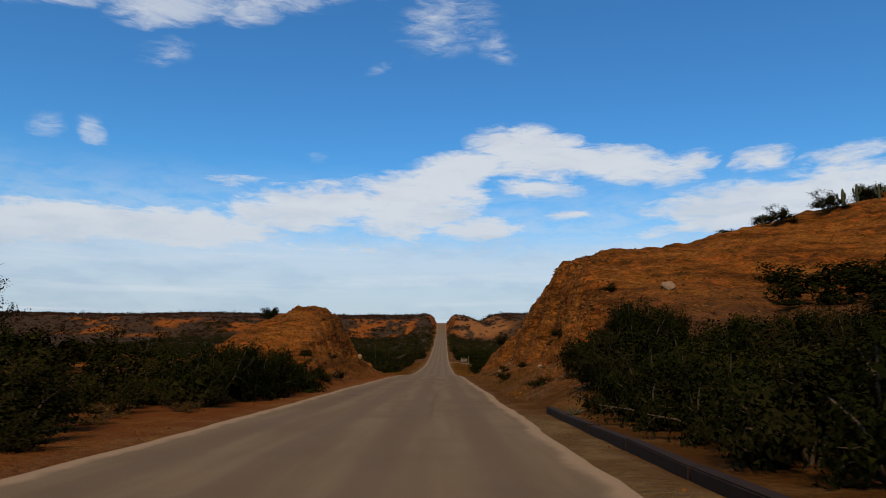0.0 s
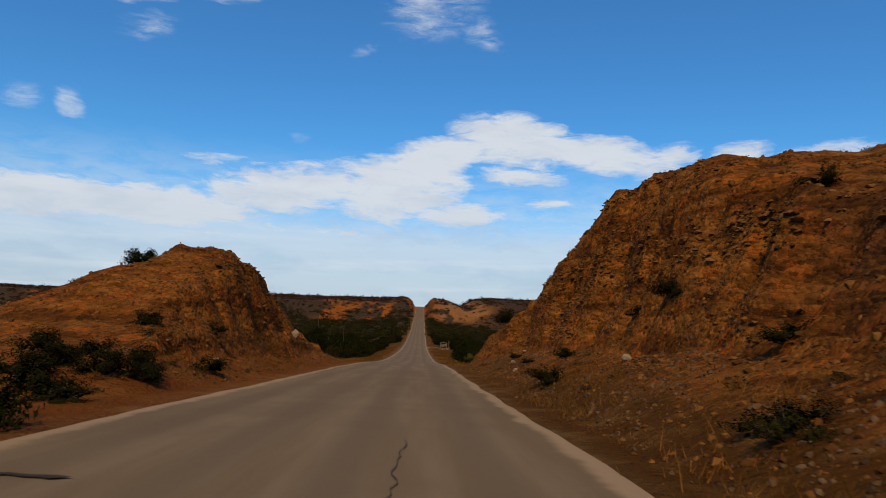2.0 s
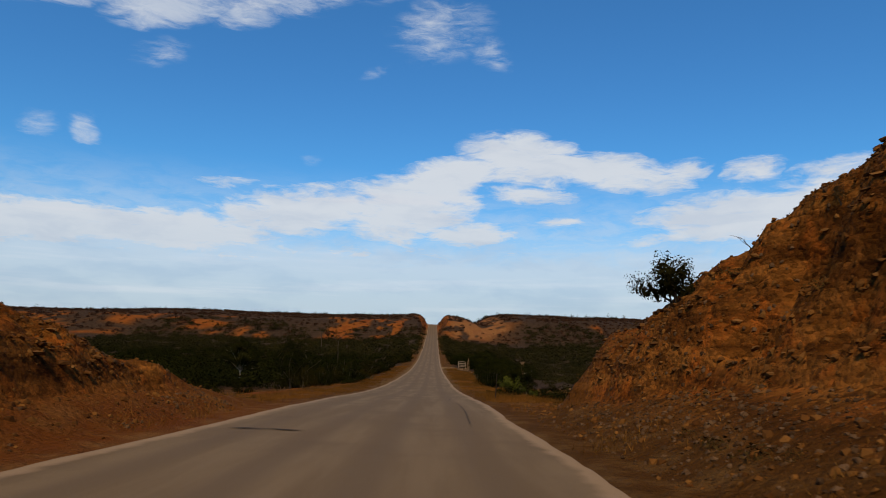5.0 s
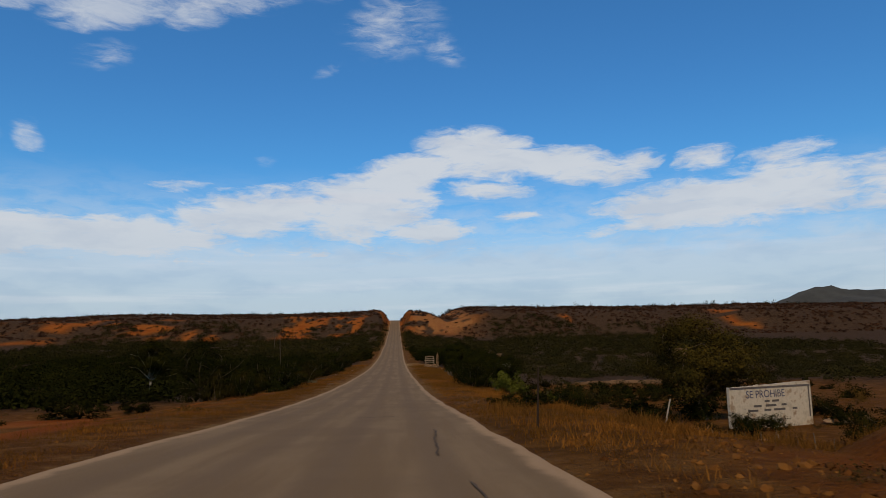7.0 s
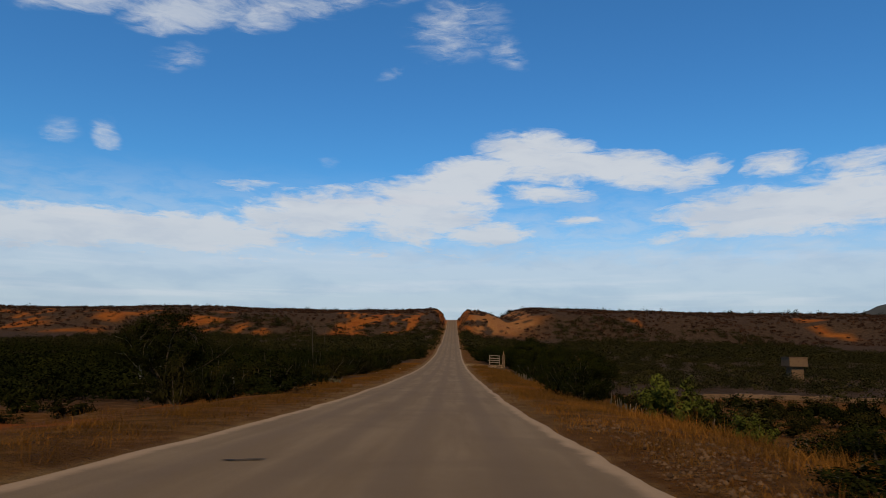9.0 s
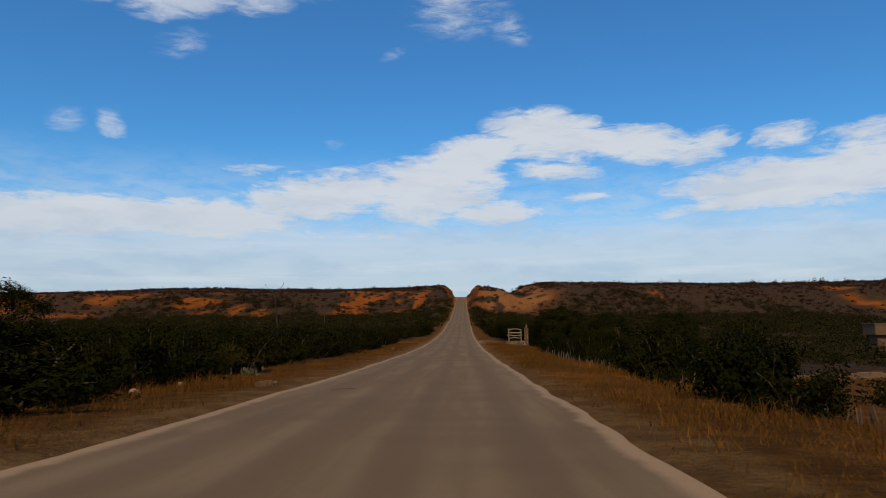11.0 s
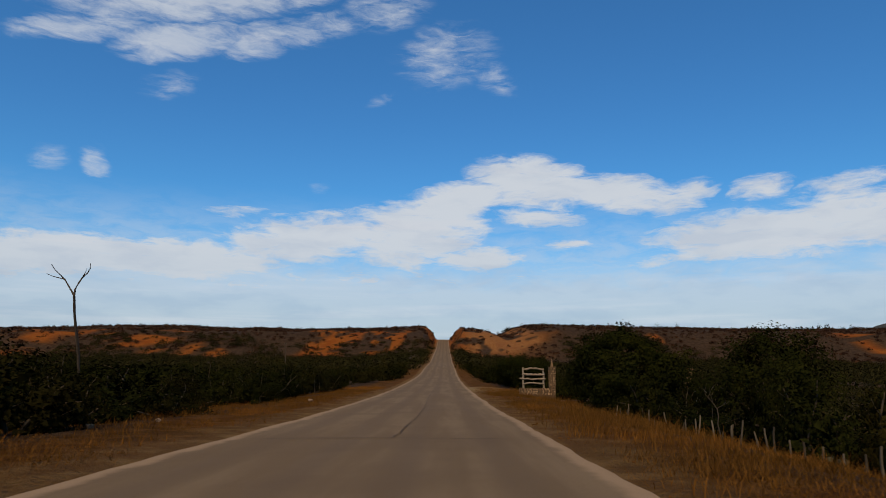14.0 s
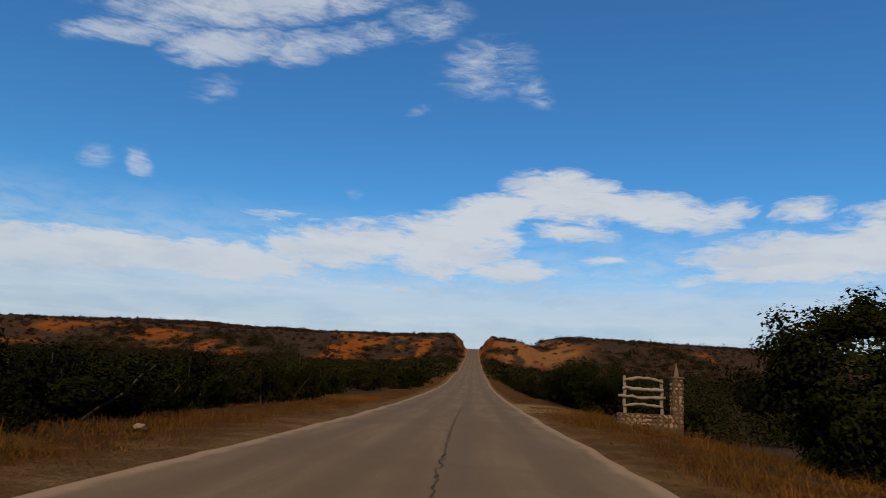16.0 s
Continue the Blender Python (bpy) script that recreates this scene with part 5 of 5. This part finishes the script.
def build_gate():
    base_z = -4.55
    wall = thing("gate_wall", (7.05, 222.7, base_z), "low rubble-stone wall carrying a ranch gate panel", "wall")
    part("core", box_bm(0, 0, 0.26 - 0.25, 2.6, 0.42, 1.02, 0.02), M_MORTAR, wall, "rough mortar core")
    cover_stones(wall, 2.6, 0.5, 0.42, 5)
    pillar = thing("gate_pillar", (8.3, 222.9, base_z), "square rubble-stone gate pillar with a pointed rock on top", "pillar")
    part("core", box_bm(0, 0, 1.05 - 0.25, 0.46, 0.46, 2.6, 0.02), M_MORTAR, pillar, "rough mortar core")
    cover_stones(pillar, 0.46, 2.08, 0.46, 6, 0.17)
    part("cap", box_bm(0, 0, 2.13, 0.54, 0.54, 0.08, 0.02, 0.012, 3), M_CONCRETE, pillar, "thin cement cap")
    rng = np.random.default_rng(9)
    bm = bmesh.new()
    bmesh.ops.create_cone(bm, cap_ends=True, segments=7, radius1=0.11, radius2=0.025, depth=0.62)
    bmesh.ops.subdivide_edges(bm, edges=bm.edges[:], cuts=2, use_grid_fill=True)
    for v in bm.verts:
        v.co += Vector((0.04 * noise.noise(v.co * 6), 0.04 * noise.noise(v.co * 6 + Vector((3, 0, 0))), 2.46 + 0.03 * noise.noise(v.co * 9)))
    part("spire", bm, M_GATE_STONE, pillar, "pointed upright rock")
    panel = thing("log_gate", (6.8, 222.65, base_z + 0.5), "ranch gate panel of bent weathered logs between two posts", "gate")
    panel.matrix_basis = panel.matrix_basis @ Matrix.Diagonal((1.1, 1.1, 1.06, 1))
    for x, h in ((-0.72, 1.52), (0.72, 1.44)):
        pts = np.array([[x + 0.02 * math.sin(k * 2.0), 0, -0.12 + (h + 0.12) * k / 6] for k in range(7)])
        part("post", quick_mesh("post", *tube(pts, [0.075, 0.07, 0.072, 0.066, 0.07, 0.065, 0.06], 9), M_LOG, True), M_LOG, panel)
    for k, (zz, bow, ext, r) in enumerate(((1.38, 0.12, 0.0, 0.062), (1.0, -0.03, 0.05, 0.075), (0.68, -0.05, 0.22, 0.066), (0.34, 0.10, 0.0, 0.06))):
        n = 11
        us = np.linspace(-0.76 - ext, 0.76 + ext * 0.4, n)
        pts = np.stack([us, 0 * us - 0.06, zz + bow * np.cos(us * 1.9) - bow * 0.5 + 0.018 * rng.normal(0, 1, n)], -1)
        rad = r * (1 + 0.16 * rng.normal(0, 1, n))
        rad[0] = rad[-1] = r * 0.7
        part("log_rail", quick_mesh("log_rail", *tube(pts, rad, 9), M_LOG, True), M_LOG, panel)


build_gate()
boulder((9.1, 222.4), (0.7, 0.5, 0.35), 61, "flat pale stone beside the gate pillar")
boulder((9.9, 222.8), (0.9, 0.5, 0.3), 62, "flat pale stone beside the gate pillar")
boulder((10.9, 223.2), (0.8, 0.5, 0.3), 63, "flat pale stone beside the gate pillar")


def text_part(name, words, size, at, parent, mat):
    cu = bpy.data.curves.new(name, "FONT")
    cu.body, cu.size, cu.extrude = words, size, 0.003
    tmp = bpy.data.objects.new(name, cu)
    me = bpy.data.meshes.new_from_object(tmp)
    bpy.data.objects.remove(tmp)
    me.materials.clear()
    me.materials.append(mat)
    ob = part(name, me, mat, parent)
    ob.matrix_basis = pose(*at, 90, 0, 0)
    return ob


def build_sign():
    turn = 20.5
    sign = thing("painted_wall", (22.75, 124.5, -5.5), "whitewashed concrete wall sign with faded blue and grey lettering", "sign", turn=turn)
    n = 27
    xs, zs = np.linspace(-3.42, 3.42, n), np.array([-0.6, 0.0, 0.7, 1.4, 2.2])
    rng = np.random.default_rng(3)
    top = 2.12 + 0.10 * xs / 3.4 + 0.012 * rng.normal(0, 1, n)
    bm = bmesh.new()
    grid = {}
    for side, y in ((0, -0.09), (1, 0.09)):
        for i, x in enumerate(xs):
            for j, z in enumerate(zs):
                grid[side, i, j] = bm.verts.new((x, y, z if j < 4 else top[i]))
    for i in range(n - 1):
        for j in range(4):
            bm.faces.new([grid[0, i, j], grid[0, i + 1, j], grid[0, i + 1, j + 1], grid[0, i, j + 1]])
            bm.faces.new([grid[1, i, j + 1], grid[1, i + 1, j + 1], grid[1, i + 1, j], grid[1, i, j]])
        bm.faces.new([grid[0, i, 4], grid[0, i + 1, 4], grid[1, i + 1, 4], grid[1, i, 4]])
    for i in (0, n - 1):
        for j in range(4):
            bm.faces.new([grid[0, i, j], grid[0, i, j + 1], grid[1, i, j + 1], grid[1, i, j]])
    bmesh.ops.recalc_face_normals(bm, faces=bm.faces[:])
    part("slab", bm, M_WHITEWASH, sign, "stained whitewashed slab")
    part("border", box_bm(0, -0.098, 1.97, 6.7, 0.02, 0.09, 0, 0.012, 4), M_PAINT_DARK, sign, "brown painted border line")
    part("border", box_bm(3.2, -0.099, 1.0, 0.09, 0.02, 1.9, 0, 0.012, 5), M_PAINT_DARK, sign, "brown painted border line")
    text_part("lettering", "SE PROHIBE", 0.62, (-2.1, -0.094, 1.36), sign, M_PAINT_BLUE)
    for zz, spans in ((1.14, ((-0.4, 0.5), (0.3, 0.7))), (0.88, ((-1.2, 0.8), (-0.1, 1.1), (1.0, 0.5))), (0.62, ((-1.6, 1.0), (-0.4, 0.7), (0.6, 1.2), (1.9, 0.5)))):
        for x, w in spans:
            part("text_bar", box_bm(x, -0.097, zz, w * 0.8, 0.014, 0.12, 0), M_PAINT_DARK, sign, "illegible line of faded lettering")


build_sign()


def build_fence():
    line = np.array([(18.0, 111.0), (14.3, 119.5), (12.2, 130.0), (9.9, 142.0), (9.2, 155.0), (8.6, 168.0), (8.3, 186.0), (8.4, 203.0)])
    seg = np.linalg.norm(np.diff(line, axis=0), axis=1)
    run = np.concatenate([[0], np.cumsum(seg)])
    rng = np.random.default_rng(21)
    fence = thing("stake_fence", (18.0, 111.0, ground_at(18.0, 111.0)), "living fence of crooked grey cactus and wood stakes", "fence")
    shapes = []
    for k in range(7):
        h = 0.36 + 0.06 * k
        pts, rad, _w = limb(rng, (0, 0, -0.2), (rng.normal(0, 0.06), rng.normal(0, 0.06), 1), h + 0.2, 0.036, 0.022, 0.08, 5)
        co, f = tube(pts, rad, 6)
        shapes.append(quick_mesh("stake", co, f, M_STAKE, True))
    s = 0.0
    while s < run[-1]:
        x = float(np.interp(s, run, line[:, 0])) + rng.normal(0, 0.10)
        y = float(np.interp(s, run, line[:, 1])) + rng.normal(0, 0.05)
        ob = new("stake", shapes[int(rng.integers(0, 7))])
        ob.parent = fence
        q = fence.matrix_basis.translation
        ob.matrix_basis = pose(x - q.x, y - q.y, ground_at(x, y) - q.z, rng.normal(0, 4), rng.normal(0, 4), rng.uniform(0, 360))
        s += (rng.uniform(0.18, 0.5) if rng.random() < 0.8 else rng.uniform(0.6, 1.2)) * (2.2 if y > 150 else 1.0)


M_STAKE = varied_material("grey_stake", ((0.045, 0.034, 0.022), (0.14, 0.108, 0.070)), 0.9, 0.1, 6.0, island=False)
build_fence()


def wood_post(at, height, lean, turn, r, label, mat, seed):
    rng = np.random.default_rng(seed)
    ob = thing("fence_post", (at[0], at[1], ground_at(*at)), label, "post", turn=turn)
    pts, rad, _w = limb(rng, (0, 0, -0.2), (math.sin(radians(lean)), 0, 1), height + 0.2, r, r * 0.8, 0.012, 6)
    part("shaft", quick_mesh("shaft", *tube(pts, rad, 8), mat, True), mat, ob)
    return ob


wood_post((3.75, 100.7), 1.5, 4, 0, 0.03, "thin dark wooden fence post in dry grass", M_DARK_WOOD, 1)
wood_post((-18.0, 185.5), 1.7, 0, 0, 0.06, "pale bare stake standing in the scrub", M_PALE_BARK, 3)
wood_post((-16.8, 187.0), 1.9, 2, 0, 0.07, "pale bare stake standing in the scrub", M_PALE_BARK, 4)
wood_post((-13.6, 151.0), 1.3, -3, 0, 0.06, "pale bare stake beside the open field", M_PALE_BARK, 5)
wood_post((8.3, 171.5), 0.75, 2, 0, 0.022, "thin white marker stake in dry grass", M_PALE_BARK, 6)
wood_post((14.0, 119.3), 1.9, 24, 30, 0.05, "slanting forked pole propped in the fence", M_PALE_BARK, 7)


def column_cactus(at, height, arms, seed, label, mat=None):
    rng = np.random.default_rng(seed)
    mat = mat or M_CACTUS
    ob = thing("cactus", (at[0], at[1], ground_at(*at)), label, "cactus")

    def ribbed(pts, r):
        n = len(pts)
        rad = np.full(n, r)
        rad[-1], rad[-2] = r * 0.35, r * 0.8
        co, f = tube(pts, rad, 14)
        mid = np.repeat(np.asarray(pts), 14, axis=0)
        k = np.tile(np.where(np.arange(14) % 2 == 0, 1.12, 0.82), n)[:, None]
        return mid + (co - mid) * k, f

    pts = np.array([[0.02 * math.sin(k), 0, -0.2 + (height + 0.2) * k / 9] for k in range(10)])
    part("stem", quick_mesh("stem", *ribbed(pts, 0.10), mat, True), mat, ob)
    for k in range(arms):
        a = k * 2.4 + rng.uniform(-0.4, 0.4)
        z0, h = height * rng.uniform(0.3, 0.5), height * rng.uniform(0.3, 0.5)
        o = rng.uniform(0.25, 0.4)
        pts = np.array([[math.cos(a) * o * min(1, q * 2.2), math.sin(a) * o * min(1, q * 2.2), z0 + h * max(0, q - 0.25) / 0.75] for q in np.linspace(0, 1, 9)])
        part("arm", quick_mesh("arm", *ribbed(pts, 0.075), mat, True), mat, ob)
    return ob


column_cactus((-12.8, 162.0), 1.9, 2, 1, "pale columnar cactus with two arms beside the field")
for _i, (_x, _y, _h) in enumerate(((31.5, 54.0, 2.2), (33.0, 54.6, 2.4), (34.4, 54.0, 2.0), (26.5, 57.0, 1.3), (24.0, 59.5, 0.8), (22.6, 60.0, 0.7), (36.0, 55.0, 2.3))):
    column_cactus((_x, _y), _h * 0.62, 2 + _i % 2, 10 + _i, "dark columnar cactus on the hill top")
column_cactus((-21.5, 64.0), 1.6, 1, 30, "dark columnar cactus on the low rise")
column_cactus((-27.5, 66.0), 1.9, 1, 31, "dark columnar cactus on the low rise")


def prickly_pear(at, seed, pads=14):
    rng = np.random.default_rng(seed)
    ob = thing("prickly_pear", (at[0], at[1], ground_at(*at)), "low pale prickly pear cactus on the verge", "cactus")
    bm = bmesh.new()
    bmesh.ops.create_icosphere(bm, subdivisions=2, radius=0.5)
    for v in bm.verts:
        v.co = Vector((v.co.x * 0.12 * (1 + 0.5 * v.co.z), v.co.y * 0.035, v.co.z * 0.15))
    me = bpy.data.meshes.new("pad")
    bm.to_mesh(me)
    bm.free()
    me.materials.append(M_CACTUS_PALE)
    for _ in range(pads):
        p = new("pad", me)
        p.parent = ob
        lv = rng.integers(0, 3)
        p.matrix_basis = pose(rng.normal(0, 0.3), rng.normal(0, 0.25), 0.06 + 0.10 * lv, rng.uniform(-25, 25), rng.uniform(-35, 35), rng.uniform(0, 180))


M_CACTUS_PALE = varied_material("pale_cactus", ((0.055, 0.048, 0.020), (0.085, 0.072, 0.032)), 0.75, 0.2, 6.0, island=False)
prickly_pear((-8.7, 160.0), 1)
prickly_pear((-9.2, 161.0), 2)
prickly_pear((9.9, 186.0), 3)
prickly_pear((11.2, 188.5), 4)


def agave(at, seed):
    rng = np.random.default_rng(seed)
    ob = thing("agave", (at[0], at[1], ground_at(*at)), "small pale dry agave rosette beside the kerb", "plant")
    for k in range(15):
        a, up, ln = k * 2.4, rng.uniform(0.5, 1.3), rng.uniform(0.25, 0.42)
        s = np.linspace(0, 1, 5)
        r = 0.04 + ln * s * math.cos(up)
        z = ln * s * math.sin(up) - 0.10 * s * s
        w = 0.035 * (1 - s) + 0.003
        pts = np.stack([np.cos(a) * r, np.sin(a) * r, z], -1)
        part("blade", quick_mesh("blade", *tube(pts, w, 4), M_CACTUS_PALE), M_CACTUS_PALE, ob)


agave((3.85, 20.3), 5)


def broken_block(at, size, turn, label):
    ob = new("concrete_block")
    ob.matrix_basis = pose(at[0], at[1], ground_at(*at) - 0.04, 3, -4, turn)
    tagged(ob, label, "block")
    part("slab", box_bm(0, 0, size[2] / 2, *size, 0.02, 0.03, 7), M_CONCRETE, ob)
    part("chunk", box_bm(size[0] * 0.62, 0.05, size[2] * 0.35, size[0] * 0.3, size[1] * 0.8, size[2] * 0.7, 0.02, 0.03, 8), M_CONCRETE, ob, "broken-off corner piece")


broken_block((-6.4, 154.0), (0.55, 0.30, 0.22), 15, "broken pale concrete block lying on the grassy verge")


def build_kerb():
    rng = random.Random(4)
    kerb = thing("kerb_wall", (3.25, 6.0, 0), "low stained concrete kerb wall along the road shoulder", "kerb")
    y = -9.0
    while y < 19.0:
        z0, z1 = float(road_z(y)), float(road_z(y + 2.96))
        bm = bmesh.new()
        bmesh.ops.create_cube(bm, size=1.0)
        for v in bm.verts:
            zz = z1 if v.co.y > 0 else z0
            v.co = Vector((v.co.x * 0.22 + rng.uniform(-0.01, 0.01), y + 1.48 + v.co.y * 2.94 - 6.0, zz + (0.19 + rng.uniform(-0.02, 0.02) if v.co.z > 0 else -0.45)))
        bmesh.ops.bevel(bm, geom=bm.edges[:], offset=0.02, segments=2, affect="EDGES")
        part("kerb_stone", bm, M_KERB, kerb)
        y += 2.99


build_kerb()


def crack(pts, width, seed, mat=M_CRACK):
    """A dark ragged crack or patch on the asphalt."""
    rng = np.random.default_rng(seed)
    p = np.array(pts, float)
    run = np.concatenate([[0], np.cumsum(np.linalg.norm(np.diff(p, axis=0), axis=1))])
    n = max(8, int(run[-1] / 0.25))
    s = np.linspace(0, run[-1], n)
    c = np.stack([np.interp(s, run, p[:, 0]), np.interp(s, run, p[:, 1])], -1) + rng.normal(0, 0.035, (n, 2))
    t = np.gradient(c, axis=0)
    t /= np.linalg.norm(t, axis=1)[:, None]
    nrm = np.stack([-t[:, 1], t[:, 0]], -1)
    w = width * rng.uniform(0.35, 1.0, n)
    w[0] = w[-1] = 0.004
    a, b = c + nrm * w[:, None] / 2, c - nrm * w[:, None] / 2
    q = np.concatenate([a, b])
    co = np.column_stack([q, road_surface(q[:, 0], q[:, 1]) + 0.018])
    i = np.arange(n - 1)
    part("crack", quick_mesh("crack", co, np.stack([i, i + n, i + n + 1, i + 1], -1), mat), mat, road)


crack([(0.95, 25.1), (1.65, 25.2)], 0.16, 1)
crack([(-4.2, 30.6), (-3.2, 30.5)], 0.20, 2)
crack([(-4.5, 75.2), (-2.6, 74.8)], 0.22, 3)
crack([(-1.3, 107.0), (0.3, 107.4)], 0.10, 4)
crack([(-2.6, 134.0), (-2.0, 134.2)], 0.16, 5)
crack([(-4.0, 152.5), (-3.2, 153.0)], 0.2, 6)
crack([(-4.7, 183.4), (-3.0, 183.9), (-1.4, 184.1), (0.2, 184.0), (1.7, 184.3)], 0.06, 7)
crack([(-1.3, 184.2), (-1.15, 192), (-1.05, 201), (-1.2, 214), (-1.1, 232)], 0.045, 8, M_SEAM)
crack([(-0.2, 19.0), (-0.25, 26), (-0.15, 34)], 0.025, 9, M_SEAM)
crack([(1.1, 78.0), (1.3, 86.0), (1.2, 92.0)], 0.05, 10, M_SEAM)
crack([(0.9, 95.0), (1.2, 101.0)], 0.05, 11, M_SEAM)
crack([(-3.6, 118.0), (-2.9, 118.2)], 0.14, 12)


def build_tower():
    z = ground_at(65, 242.5)
    tower = thing("water_tower", (65.0, 242.5, z - 0.3), "pale square concrete water tank on a block stem", "tower")
    part("stem", box_bm(0, 0, 1.6, 2.3, 2.3, 3.4, 0.04), M_CONCRETE, tower)
    part("tank", box_bm(0, 0, 4.1, 3.4, 3.4, 1.7, 0.05), M_CONCRETE, tower)
    part("lid", box_bm(0, 0, 5.0, 3.6, 3.6, 0.12, 0.03), M_CONCRETE, tower)
    p = thing("entrance_pillar", (22.0, 232.0, ground_at(22, 232) - 0.2), "square concrete entrance pillar with a wider cap", "pillar")
    part("shaft", box_bm(0, 0, 2.0, 0.7, 0.7, 4.4, 0.03), M_CONCRETE, p)
    part("cap", box_bm(0, 0, 4.28, 1.0, 1.0, 0.2, 0.03), M_CONCRETE, p)
    g = thing("bar_gate", (23.6, 232.0, ground_at(23.6, 232)), "pale metal bar gate beside the entrance pillar", "gate")
    for k in range(9):
        part("bar", box_bm(-1.1 + 0.28 * k, 0, 1.5, 0.05, 0.05, 1.7, 0.008), M_WHITEWASH, g)
    for zz in (0.8, 2.1):
        part("rail", box_bm(0, 0.05, zz, 2.5, 0.05, 0.06, 0.008), M_WHITEWASH, g)


build_tower()


def build_low_wall():
    wall = thing("boundary_wall", (29.0, 192.0, ground_at(29, 192)), "long low pale rubble boundary wall in the scrub", "wall")
    q = wall.matrix_basis.translation
    rng = random.Random(8)
    for k in range(16):
        x, y = 29 + 2.0 * k, 192 + 0.3 * k
        zz = ground_at(x, y) - q.z
        part("wall_block", box_bm(x - q.x, y - q.y, zz + 0.05, 2.0, 0.4, 0.95 + rng.uniform(-0.12, 0.12), 0.05, 0.05, k), M_CONCRETE, wall)


build_low_wall()


def utility_pole(at, height, lean, label):
    ob = thing("utility_pole", (at[0], at[1], ground_at(*at)), label, "pole")
    pts = np.array([[lean * k / 6 * height, 0, -0.4 + (height + 0.4) * k / 6] for k in range(7)])
    part("mast", quick_mesh("mast", *tube(pts, np.linspace(0.17, 0.11, 7), 8), M_DEAD, True), M_DEAD, ob)
    part("crossarm", box_bm(lean * height * 0.95, 0, height - 0.5, 1.8, 0.12, 0.12, 0.01), M_DEAD, ob)


utility_pole((-57.4, 422.0), 9.0, -0.03, "leaning grey wooden utility pole in the valley")


def distant_hill():
    xs, ys = np.linspace(-1500, 1900, 90), np.linspace(-900, 900, 40)

    def height(x, y):
        w = np.where(x < 0, 330.0, 800.0)
        core = 150 * np.exp(-np.abs(x / w) ** 1.5) + 45 * np.exp(-((x - 900) / 700) ** 2)
        return 12 + core * np.exp(-(y / 420) ** 2) * (1 + 0.25 * fbm(x / 160, y / 160, 4, 91)) - 40 * smooth(600, 900, np.abs(y))

    ob = new("distant_hill", grid_mesh("distant_hill", xs, ys, height, M_FAR))
    ob.matrix_basis = pose(1711, 2785, 27)
    return tagged(ob, "dark hill far behind the ridge, blue-grey with painted haze", "hill", kind="structure")


distant_hill()
